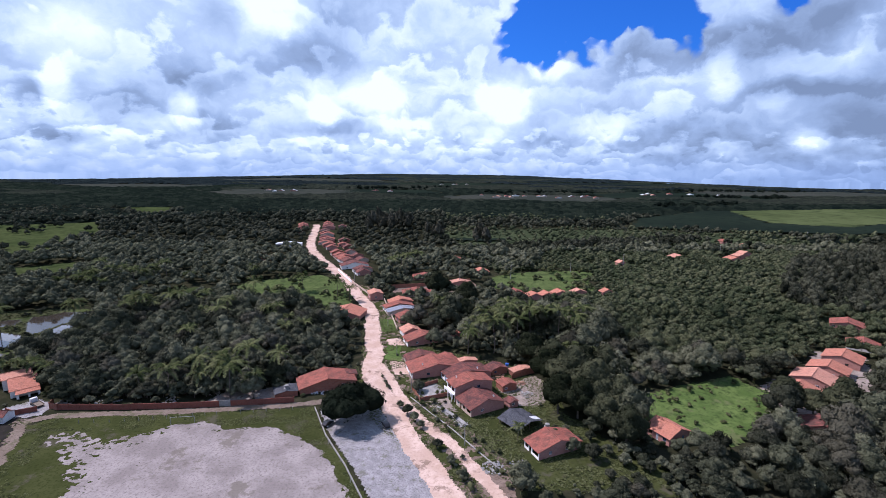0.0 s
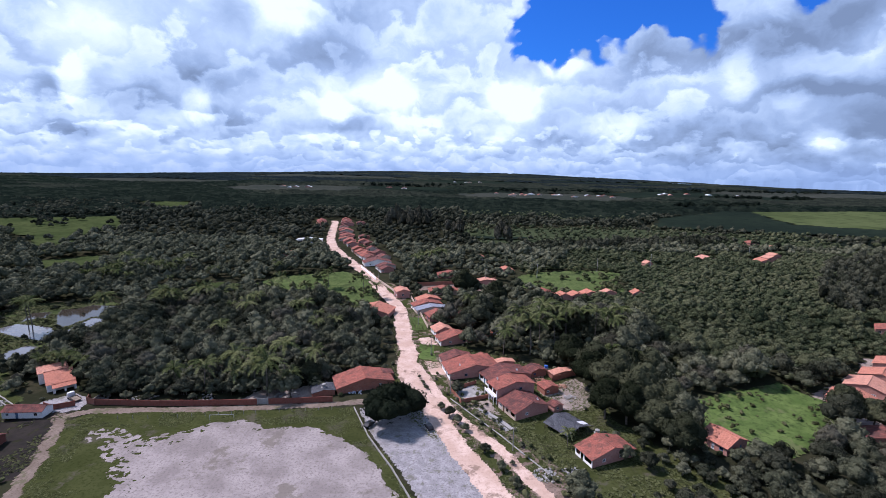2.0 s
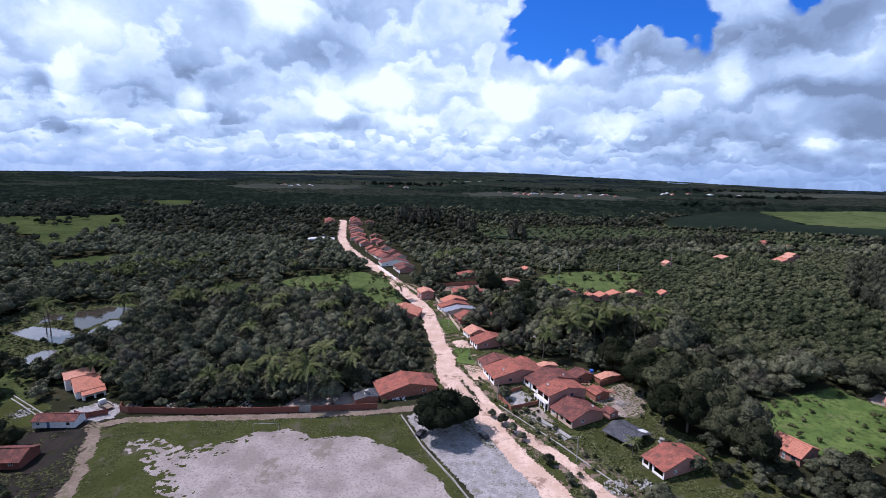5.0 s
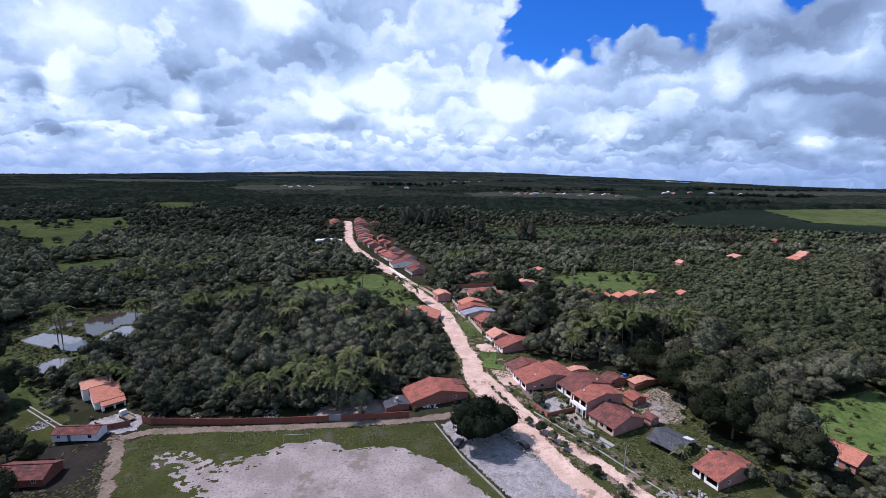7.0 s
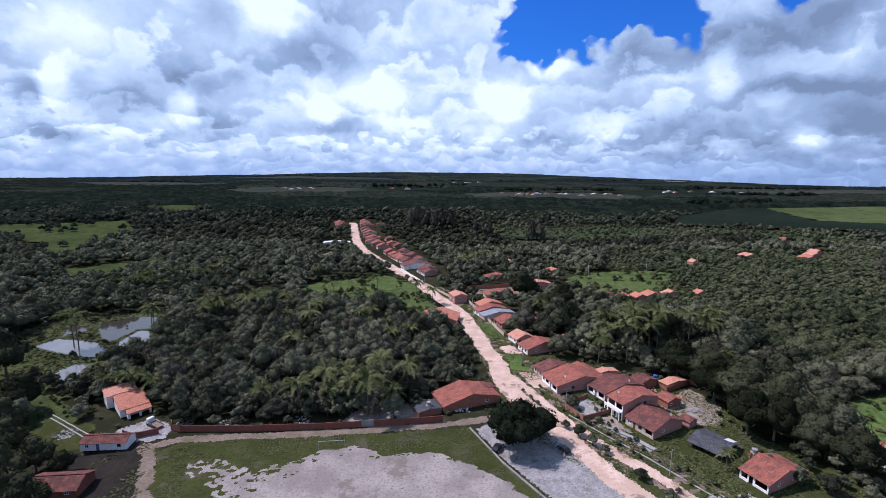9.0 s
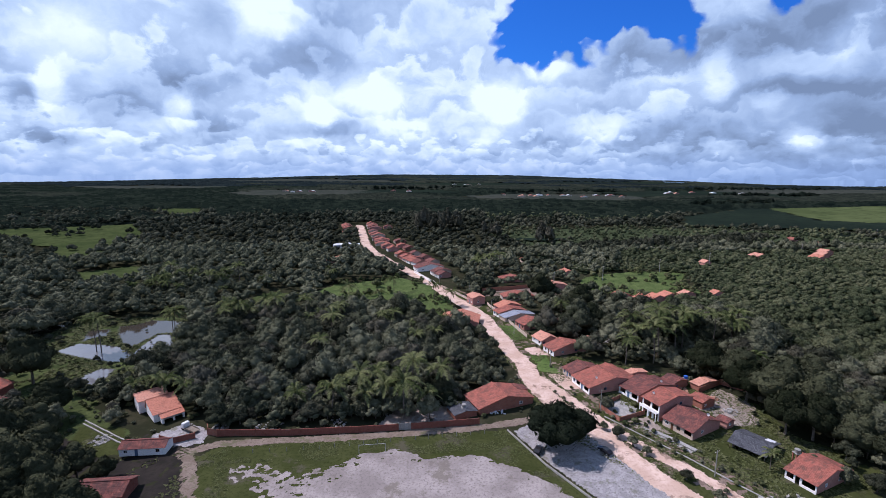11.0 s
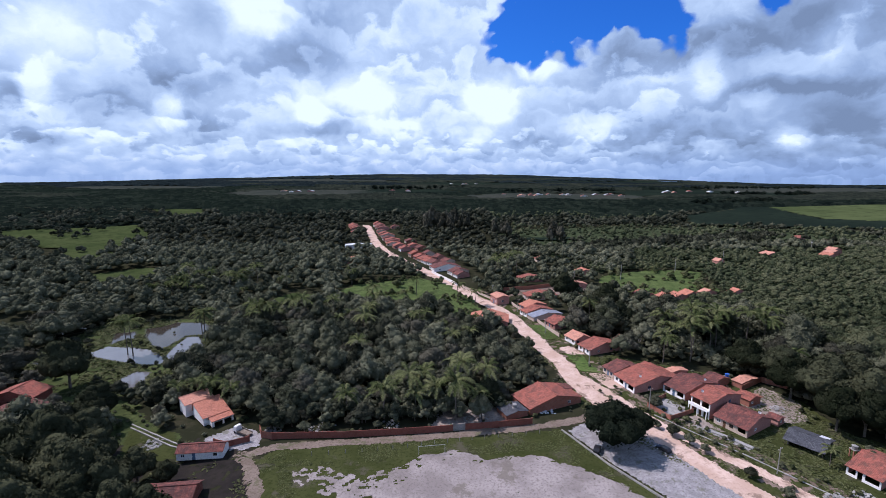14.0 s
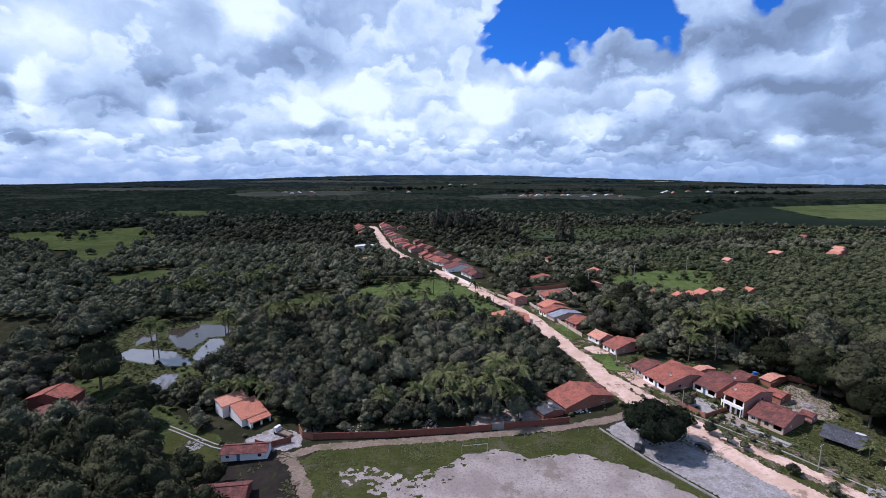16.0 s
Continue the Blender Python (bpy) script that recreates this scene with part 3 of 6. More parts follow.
sheet("verge", line_shape([(6, 118), (-2, 130), (-12, 142), (-22, 158), (-26, 172), (-24, 190), (-30, 225), (-34, 255), (-45, 285), (-60, 312)], [16, 16, 16, 18, 20, 24, 16, 16, 12, 10]),
      (-75, 100, 25, 320), 0.9, GRASS, 0.015, "rough green grass verge along the road", "grass", 2.0, 5, 0.42, seed=6)
sheet("road", line_shape([p for p, w in near], [w for p, w in near]), around([p for p, w in near], 10), 0.5, DIRT, 0.09,
      "pale pinkish unpaved dirt road with ruts", "road", 1.3, 4, seed=7)
sheet("road_far", line_shape([p for p, w in far], [w for p, w in far]), around([p for p, w in far], 10), 1.6, DIRT, 0.3,
      "pale unpaved dirt road through the village", "road", 1.2, 6, seed=8)
for k, pts in enumerate((VERGE_A, VERGE_B)):
    sheet("verge", poly_shape(pts), around(pts), 0.6, MEADOW, 0.04, "bright green grass patch between road and houses", "grass", 1.2, 3, 0.1, seed=70 + k)
for k, (pts, mat_, words) in enumerate((([(-29, 214), (-23, 217), (-19, 207), (-27, 206)], DIRT, "bare sandy apron before a house"), ([(-25, 189), (-18, 187), (-14, 176), (-21, 175)], DIRT, "bare sandy apron before a house"),
                                       ([(-3.8, 168.2), (-12, 162.4), (-9, 154.7), (0.2, 158.8)], CONCRETE, "worn concrete floor of a front court"),
                                       ([(-8, 153), (0.5, 156.5), (3.5, 147), (-3.5, 147)], YARD, "trodden earth before the houses"))):
    sheet("apron", poly_shape(pts), around(pts), 0.5, mat_, 0.06, words, "yard", 0.8, 3, 0.05, seed=80 + k)
sheet("side_lane", line_shape(LANE, lane_w), around(LANE, 6), 0.5, DIRT, 0.08, "narrow dirt lane in front of the houses", "lane", 0.9, 3, seed=9)
sheet("cross_path", line_shape(CROSS, [3.2] * len(CROSS)), around(CROSS, 5), 0.45, PATHDIRT, 0.07, "dirt track along the brick wall", "path", 0.9, 2.4, 0.1, seed=10)
sheet("left_path", line_shape(LEFTWAY, [3.6] * len(LEFTWAY)), around(LEFTWAY, 6), 0.6, PATHDIRT, 0.05, "dirt path beside the football field", "path", 1.2, 3, 0.1, seed=11)
sheet("meadow", poly_shape(MEADOW_R), around(MEADOW_R), 0.8, MEADOW, 0.1, "bright green overgrown meadow", "meadow", 3, 6, seed=12, bulge=1.1)
sheet("meadow", poly_shape(MEADOW_L), around(MEADOW_L), 1.2, ROUGH, 0.1, "green clearing among trees beside the road", "meadow", 5, 12, seed=13, bulge=1.2)
sheet("meadow", poly_shape(MEADOW_M), around(MEADOW_M), 1.2, PASTURE, 0.1, "small grassy clearing in the wood", "meadow", 4, 10, seed=28, bulge=0.8)
sheet("cleared_plot", poly_shape(PLOT_R), around(PLOT_R), 1.3, ROUGH, 0.2, "green cleared plot behind the village", "meadow", 4, 9, seed=14, bulge=1.0)
sheet("pasture", poly_shape(HILL_L), around(HILL_L, 20), 4, PASTURE, 1.2, "open green pasture with scattered trees", "pasture", 20, 60, seed=15)
sheet("pasture", poly_shape(HILL_L2), around(HILL_L2, 10), 3, PASTURE, 0.8, "small open green pasture among woods", "pasture", 8, 20, seed=16)
sheet("pasture", poly_shape(HILL_L3), around(HILL_L3, 20), 6, PASTURE, 2.0, "far green pasture among woods", "pasture", 20, 60, seed=17)
sheet("crop_field", poly_shape(FIELD_R), around(FIELD_R, 20), 8, CROP, 2.5, "large bright green crop field beyond the woods", "field", 20, 90, seed=18)
sheet("lawn", poly_shape(LAWN), around(LAWN), 0.7, GRASS, 0.05, "fenced green lawn", "lawn", 0.4, 2, seed=19)
sheet("yard", poly_shape(YARDS), around(YARDS), 0.9, GRASS, 0.008, "rough green grass round the houses", "yard", 2.5, 6, 0.2, seed=26)
sheet("yard", poly_shape(YARD_R), around(YARD_R), 0.6, YARD, 0.05, "bare pale earth back yard", "yard", 1.6, 3, seed=20)
sheet("yard", poly_shape(YARD_TRUCK), around(YARD_TRUCK), 0.6, GRAVEL, 0.05, "grey gravel yard with a parked truck", "yard", 1.2, 3, seed=21)
sheet("pasture", poly_shape(OPEN_L), around(OPEN_L), 0.9, WET, 0.04, "rough green grass between ponds and houses", "grass", 3, 6, 0.12, seed=34)
sheet("yard", poly_shape(YARD_GATE), around(YARD_GATE), 0.7, YARD, 0.03, "bare pale earth yard behind the brick wall", "yard", 1.5, 3, 0.15, seed=33)
sheet("yard", poly_shape(HOMES_L), around(HOMES_L), 0.9, SHADY, 0.012, "trodden bare earth round small houses, coloured dark as in tree shade", "yard", 3, 6, 0.3, seed=22)
sheet("yard", poly_shape(HOMES_R), around(HOMES_R), 0.9, YARD, 0.03, "bare earth and rough grass round houses", "yard", 3, 6, 0.3, seed=23)
sheet("wetland", poly_shape(WETLAND), around(WETLAND), 1.0, WET, 0.03, "bright wet grass banks round fish ponds", "grass", 3, 8, seed=24)
sheet("crop_field", poly_shape(FIELD_RD), around(FIELD_RD, 20), 8, CROP_DARK, 2.5, "dark green crop field beyond the woods", "field", 8, 60, seed=25)
SCRUB = [(72, 190), (140, 196), (230, 235), (330, 340), (470, 520), (380, 556), (230, 585), (60, 590), (-20, 560), (10, 480), (20, 420), (30, 385), (30, 330), (50, 296), (75, 235)]
sheet("scrubland", lambda x, y: np.minimum(from_poly(x, y, SCRUB), -from_poly(x, y, PLOT_R) - 4), around(SCRUB, 20), 5, SCRUBLAND, 0.35, "low leafy scrub floor between bushes", "scrub", 16, 45, 0.25, seed=29)
# far clearings of the plain
for k, (cx, cy, rx, ry) in enumerate([(-420, 1240, 190, 170), (-150, 1330, 140, 150), (205, 1130, 215, 140), (640, 1270, 260, 170), (1180, 1420, 420, 230), (35, 505, 34, 9),
                                      (-980, 1500, 260, 160), (60, 1950, 330, 220), (-700, 2300, 500, 260), (800, 2250, 480, 240), (1700, 2300, 520, 300)]):
    ell = lambda x, y, cx=cx, cy=cy, rx=rx, ry=ry: (1 - np.hypot((x - cx) / rx, (y - cy) / ry)) * ry
    c = 3 if rx < 50 else rx / 30
    sheet("far_clearing", ell, (cx - rx, cy - ry, cx + rx, cy + ry), c, FALLOW if k % 2 == 0 else CROP_DARK, 2.0, "far green clearing in the wooded plain", "field", ry * 0.4, rx / 4, seed=30 + k)
    CLEAR.append((ell, 2))

CLEAR += [(line_shape(ROAD, ROAD_W), 3.5), (line_shape(LANE, lane_w), 3), (line_shape(CROSS, [4] * len(CROSS)), 4.0), (line_shape(LEFTWAY, [5] * len(LEFTWAY)), 3),
          (line_shape([(6, 118), (-2, 130), (-12, 142), (-22, 158), (-26, 172), (-24, 190), (-30, 225), (-34, 255), (-45, 285)], [14] * 9), 2)]
CLEAR += [(poly_shape(p), m) for p, m in ((FIELD, 3), (LOT, 3), (MEADOW_R, 2), (MEADOW_L, 1), (MEADOW_M, 2), (PLOT_R, 1), (HILL_L, 3), (HILL_L2, 2), (HILL_L3, 2), (FIELD_R, 4), (FIELD_RD, 4),
                                          (LAWN, 2), (YARDS, 1.5), (YARD_R, 2), (YARD_TRUCK, 2), (HOMES_L, 1), (OPEN_L, -1), (HOMES_R, 1), (WETLAND, -1))]

PLOT_WALL = [(-38, 301), (-38, 312), (-20, 317), (2.5, 326), (18, 333), (24, 316), (4, 303)]
sheet("yard", poly_shape(PLOT_WALL), around(PLOT_WALL), 1.0, EARTH, 0.05, "bare earth plot inside a brick wall", "yard", 1.5, 5, 0.2, seed=27)
CLEAR.append((poly_shape(PLOT_WALL), 3))
# ponds: still water between low earth dykes
POND_Z = -1.93
PONDS = [[(-236, 214), (-233, 222.5), (-224, 222), (-212, 219), (-202, 211), (-197.6, 204.5), (-204, 202.5), (-216, 206), (-228, 210)],
         [(-204, 184), (-205, 191), (-203, 196), (-198, 195), (-195.7, 189), (-193, 181), (-193.5, 177), (-197.5, 177.5)],
         [(-200.5, 212), (-202.5, 222), (-203.5, 235), (-198, 235), (-188, 219.5), (-184.6, 207.5), (-186, 203), (-192, 203.4), (-196.5, 207.3)],
         [(-230, 246.5), (-224, 249), (-220, 256), (-207, 256), (-197, 249), (-197.5, 238), (-205, 236.5), (-206, 226), (-206.5, 220), (-214.5, 225), (-223, 235)],
         [(-252, 205), (-244, 209), (-241, 206), (-247, 203)],
         [(-277, 240), (-284, 256), (-276, 259), (-265, 264), (-258, 256), (-258, 244), (-264, 238), (-266, 231)],
         [(-241, 240), (-233, 242), (-227.5, 233.5), (-232, 231), (-233.5, 225.5)],
         [(-272, 250), (-262, 262), (-250, 268), (-262, 272), (-276, 262)]]
for k, pts in enumerate(PONDS):
    sheet("pond_bank", lambda x, y, p=pts: from_poly(x, y, p) + 0.9, around(pts, 6), 0.7, BED, 0.035, "trodden earth bank of a fish pond", "bank", 0.5, 2, seed=50 + k)
    sheet("pond", poly_shape(pts), around(pts, 4), 0.6, WATER if k < 3 else WATER_DARK, 0, "still grey fish pond reflecting the sky", "pond", 0.5, 3, seed=60 + k, level=POND_Z)


# ---- houses ----
def panel(bm, put, length, height, holes, thick):
    """A wall in one piece with openings through it; put(s, d, z) gives the corner at s along it and d into it."""
    ss = sorted({0.0, length, *(h[0] for h in holes), *(h[0] + h[1] for h in holes)})
    zs = sorted({0.0, height, *(h[2] for h in holes), *(h[3] for h in holes)})
    solid = {(i, j) for i in range(len(ss) - 1) for j in range(len(zs) - 1)
             if not any(h[0] - 1e-6 <= ss[i] and ss[i + 1] <= h[0] + h[1] + 1e-6 and h[2] - 1e-6 <= zs[j] and zs[j + 1] <= h[3] + 1e-6 for h in holes)}
    made = {}

    def v(i, j, k):
        if (i, j, k) not in made:
            made[i, j, k] = bm.verts.new(put(ss[i], thick * k, zs[j]))
        return made[i, j, k]

    for i, j in solid:
        for k in (0, 1):
            bm.faces.new([v(i, j, k), v(i + 1, j, k), v(i + 1, j + 1, k), v(i, j + 1, k)])
        for di, dj, a, b in ((-1, 0, (i, j), (i, j + 1)), (1, 0, (i + 1, j), (i + 1, j + 1)), (0, -1, (i, j), (i + 1, j)), (0, 1, (i, j + 1), (i + 1, j + 1))):
            if (i + di, j + dj) not in solid:
                bm.faces.new([v(*a, 0), v(*b, 0), v(*b, 1), v(*a, 1)])


def slope(bm, corners, nu, nv, thick, rnd, sag=0.05):
    """A roof slope: corners eave a, eave b, ridge b, ridge a; UV in metres."""
    uvl = bm.loops.layers.uv.verify()
    a, b, c, d = (Vector(p) for p in corners)
    normal = (b - a).cross(d - a).normalized()
    lu, lv = (b - a).length, (d - a).length
    top, low, uv = {}, {}, {}
    for i in range(nu + 1):
        for j in range(nv + 1):
            u, v = i / nu, j / nv
            p = a.lerp(b, u).lerp(d.lerp(c, u), v)
            w = rnd.uniform(-sag, sag) - sag * 1.5 * math.sin(math.pi * u) * math.sin(math.pi * v)
            top[i, j] = bm.verts.new(p + normal * (thick + w))
            low[i, j] = bm.verts.new(p + normal * min(0, w))
            uv[top[i, j]] = uv[low[i, j]] = (u * lu, v * lv)
    faces = []
    for i in range(nu):
        for j in range(nv):
            faces.append([top[i, j], top[i + 1, j], top[i + 1, j + 1], top[i, j + 1]])
            faces.append([low[i, j], low[i, j + 1], low[i + 1, j + 1], low[i + 1, j]])
    rim = [(i, 0) for i in range(nu)] + [(nu, j) for j in range(nv)] + [(i, nv) for i in range(nu, 0, -1)] + [(0, j) for j in range(nv, 0, -1)]
    for p, q in zip(rim, rim[1:] + rim[:1]):
        faces.append([low[p], low[q], top[q], top[p]])
    for f in faces:
        face = bm.faces.new(f)
        for loop in face.loops:
            loop[uvl].uv = uv[loop.vert]


FOOT = []


def window(parent, put, s, w, z0, z1, mat):
    bm = bmesh.new()
    half = w / 2 - 0.10
    panel(bm, lambda q, t, z: put(s + q, t - 0.02, z0 + z), w, z1 - z0, [(0.07, half, 0.07, z1 - z0 - 0.07), (w - 0.07 - half, half, 0.07, z1 - z0 - 0.07)], 0.08)
    frame_ = part("window", bm, mat, parent, "painted window frame")
    bm = bmesh.new()
    panel(bm, lambda q, t, z: put(s + 0.07 + q, 0.06 + t, z0 + 0.07 + z), w - 0.14, z1 - z0 - 0.14, [], 0.02)
    part("pane", bm, GLASS, frame_, "dark window pane")


def door(parent, put, s, w, z1, mat):
    bm = bmesh.new()
    panel(bm, lambda q, t, z: put(s + q, 0.06 + t, z), w, z1, [], 0.05)
    leaf = part("door", bm, mat, parent, "painted house door")
    bm = bmesh.new()
    panel(bm, lambda q, t, z: put(s + w - 0.16 + q, t, 1.0 + z), 0.05, 0.14, [], 0.06)
    part("handle", bm, METAL_WHITE, leaf, "small metal handle")


def house(x, y, yaw, L, W, h, rise, walls, front, roof, label, category="house", group="village houses", fronts=(), gables=(), over=0.5, backless=False,
          name="house", ridge=0.5, seed=0, z=None):
    """A house whose corner stands at (x, y): the front runs L along the local y axis, W goes back along x; the ridge is parallel to the front.
    fronts, gables: openings (kind, start, width, sill, head) in the front and in the gable wall at the corner."""
    rnd = random.Random(seed + int(x * 7 + y * 13))
    m = pose(x, y, float(hgt(x, y)) - 0.05 if z is None else z, 0, 0, yaw)
    t = 0.16
    base = empty(name, m, label, category, group)
    c, s = math.cos(radians(yaw)), math.sin(radians(yaw))
    FOOT.append([(x + c * a - s * b, y + s * a + c * b) for a, b in ((0, 0), (W, 0), (W, L), (0, L))])
    rx = W * ridge
    in_front = lambda q, d, z: (d, q, z)
    in_gable = lambda q, d, z: (q, d, z)
    bm = bmesh.new()
    panel(bm, in_front, L, h, [o[1:] for o in fronts], t)
    part("wall", bm, front, base, "street front wall" if front is not walls else "")
    bm = bmesh.new()
    panel(bm, lambda q, d, z: (W - t + d, q, z), L, h, [], t)
    part("wall", bm, walls, base)
    for k, y0 in enumerate((0, L - t)):
        bm = bmesh.new()
        panel(bm, lambda q, d, z: (t + q, y0 + d, z), W - 2 * t, h, [(o[1] - t, *o[2:]) for o in gables] if k == 0 else [], t)
        tri = [(t, h), (W - t, h), (rx, h + rise - 0.05)]
        vs = [[bm.verts.new((p, y0 + d, q)) for p, q in tri] for d in (0, t)]
        bm.faces.new(vs[0]), bm.faces.new(vs[1])
        for i in range(3):
            bm.faces.new([vs[0][i], vs[0][(i + 1) % 3], vs[1][(i + 1) % 3], vs[1][i]])
        bmesh.ops.remove_doubles(bm, verts=bm.verts, dist=0.005)
        part("wall", bm, walls, base, "gable wall")
    o = over
    k1, k2 = rise / rx, rise / (W - rx)
    bm = bmesh.new()
    nu, nv = max(3, int(L / 1.6)), max(3, int(W / 3))
    slope(bm, [(-o, -o * 0.7, h - o * k1), (-o, L + o * 0.7, h - o * k1), (rx, L + o * 0.7, h + rise), (rx, -o * 0.7, h + rise)][::1], nu, nv, 0.1, rnd)
    first = part("roof", bm, roof, base, recalc=True)
    bm = bmesh.new()
    slope(bm, [(W + o, L + o * 0.7, h - o * k2), (W + o, -o * 0.7, h - o * k2), (rx, -o * 0.7, h + rise), (rx, L + o * 0.7, h + rise)], nu, nv, 0.1, rnd)
    part("roof", bm, roof, base, recalc=True)
    bm = bmesh.new()
    rod(bm, (rx, -o * 0.72, h + rise + 0.06), (rx, L + o * 0.72, h + rise + 0.06), 0.16, 0.15, 6)
    part("ridge_cap", bm, roof, first, "row of half-round ridge tiles")
    for side, list_ in ((in_front, fronts), (in_gable, gables)):
        for kind, s0, w, z0, z1 in list_:
            if kind == "window":
                window(base, side, s0, w, z0, z1, rnd.choice([METAL_WHITE, DOORBROWN, DOORBLUE]))
            elif kind == "door":
                door(base, side, s0, w, z1, rnd.choice([DOORBROWN, DOORBLUE, METAL_WHITE]))
    return base


W1 = ("window", 1.0, 1.2, 1.0, 2.1)


def plain_fronts(L):
    """A door and one or two windows that fit a front of length L."""
    out = [("window", L * 0.14, 1.1, 1.0, 2.1), ("door", L * 0.45, 0.9, 0.0, 2.1)]
    return out + ([("window", L * 0.72, 1.1, 1.0, 2.1)] if L > 6 else [])


# along the lane and the road
house(26.2, 120.6, 24, 7.2, 15, 2.7, 2.1, PINK, PLASTER, TILE, "pink single-storey house with white porch and clay tile roof",
      fronts=[("open", 0.35, 2.9, 0.75, 2.35), ("open", 3.8, 1.0, 0.0, 2.35), ("open", 5.2, 1.6, 0.75, 2.35)], gables=[("window", 9.5, 1.2, 1.0, 2.0), ("window", 3.6, 1.0, 1.0, 2.0)])
house(8.2, 143.6, 29, 9.8, 13.5, 2.8, 2.3, PINK, CREAM, TILE_OLD, "low pink house with mossy dark clay tile roof",
      fronts=[("open", 0.5, 2.2, 0.9, 2.3), ("window", 4.0, 1.2, 1.0, 2.1), ("door", 6.2, 0.9, 0, 2.1), ("window", 7.8, 1.2, 1.0, 2.1)], gables=[("window", 4, 1.1, 1.1, 2.0)])
two = house(3.0, 154.0, 24, 6.6, 15.2, 5.6, 1.7, PINK, PLASTER, TILE, "two-storey house with white balcony front and clay tile roof",
            fronts=[("open", 0.4, 1.6, 0.0, 2.3), ("door", 2.7, 0.9, 0, 2.1), ("open", 4.4, 1.8, 0.0, 2.3), ("open", 0.4, 2.4, 3.3, 5.2), ("open", 3.4, 2.8, 3.3, 5.2)],
            gables=[("window", 9, 1.1, 3.8, 4.8)])
house(1.6, 166.0, 25, 8.6, 18, 2.9, 2.1, PINK, PLASTER, TILE_OLD, "long low house with white front and dark tile roof",
      fronts=[("open", 0.5, 2.4, 0.8, 2.4), ("door", 3.8, 1.0, 0, 2.1), ("open", 5.6, 2.4, 0.8, 2.4)], gables=[("window", 10, 1.2, 1, 2)])
house(-13.4, 171.5, 17, 10.8, 21.5, 2.8, 2.6, PINK, PLASTER, TILE, "wide pink house with white front and red tile roof",
      fronts=[("open", 0.6, 2.6, 0.8, 2.3), ("door", 4.0, 1.0, 0, 2.1), ("open", 5.8, 2.2, 0.8, 2.3), ("window", 8.8, 1.2, 1, 2.1)], gables=[("window", 6, 1.2, 1.0, 2.0), ("window", 15, 1.2, 1.0, 2.0)])
house(-16.2, 183.2, 17, 6.5, 13, 2.7, 2.0, PINK, CREAM, TILE_OLD, "old pink house with patched dark tile roof", fronts=plain_fronts(6.5), gables=[W1])
house(-17.8, 205.4, 22, 7.6, 17, 2.7, 2.3, PINK, PLASTER, TILE, "pink house with white front and orange tile roof", fronts=plain_fronts(7.6), gables=[("window", 4, 1.2, 1, 2), ("window", 11, 1.2, 1, 2)])
house(-0.6, 215.5, 22, 5, 8, 2.5, 1.1, PINK, PINK, TILE_NEW, "small rear house with orange tile roof", gables=[W1])
house(-20.6, 217.2, 22, 7.4, 9, 2.7, 1.9, PINK, PLASTER, TILE_PALE, "small white-fronted house with pale tile roof", fronts=plain_fronts(7.4), gables=[W1])
house(-24.6, 238.0, 24, 8.0, 13, 2.9, 1.9, PINK, PINK, TILE, "pink house with brown tile roof behind a garden wall", fronts=plain_fronts(8), gables=[("window", 3, 1, 1, 2), ("window", 8, 1, 1, 2)])
house(-32.2, 250.8, 22, 6.0, 18, 2.4, 1.5, CREAM, CREAM, BLUEROOF, "long shed with weathered blue and grey sheet roof", "shed", gables=[W1])
house(-34.6, 257.6, 22, 6.5, 17, 2.7, 2.0, PINK, PLASTER, TILE, "street house with red tile roof", fronts=plain_fronts(6.5), gables=[W1])
house(-33.0, 267.8, 22, 7.0, 14, 2.8, 2.0, PINK, PINK, TILE_NEW, "house with bright orange tile roof", fronts=plain_fronts(7), gables=[W1])
house(-27.5, 290.0, 10, 8.5, 19, 2.7, 2.0, CREAM, CREAM, TILE, "long house with red tile roof", fronts=plain_fronts(8), gables=[W1])
house(-47.2, 281.0, 20, 9.0, 8, 4.4, 1.2, PINK, PINK, TILE_PALE, "tall pale pink house beside the road", fronts=[("door", 3.6, 1.4, 0, 2.6), ("window", 1.2, 1.0, 1.2, 2.4), ("window", 6.6, 1.0, 1.2, 2.4)], gables=[("window", 3, 1.2, 1.4, 2.6)])
house(3.0, 318.0, 10, 7, 16, 2.8, 1.6, PINK, PINK, TILE_PALE, "pale tile-roofed house in a walled plot", fronts=plain_fronts(7), gables=[W1])
house(-24, 336, 6, 8, 17, 2.8, 1.9, PINK, PINK, TILE, "red tile-roofed house among trees", gables=[W1])
house(23, 352, 6, 9, 11, 3.0, 1.9, PINK, PINK, TILE_NEW, "pink house with orange tile roof among trees", fronts=plain_fronts(9), gables=[W1])
house(2, 398, 6, 8, 12, 2.8, 1.9, CREAM, CREAM, TILE, "tile-roofed house half hidden by trees", gables=[W1])
house(-66, 245.5, -10, 13, 19, 2.8, 2.6, PINK, PINK, TILE_NEW, "house with pale orange tile roof beside the road", gables=[("window", 5, 1.2, 1, 2), ("window", 12, 1.2, 1, 2)])
house(-53.2, 157.4, 23, 10.5, 20.5, 2.4, 2.5, BRICK, BRICK, TILE, "long raw brick house with sagging worn tile roof", gables=[("window", 15, 1.2, 1.0, 1.9)])

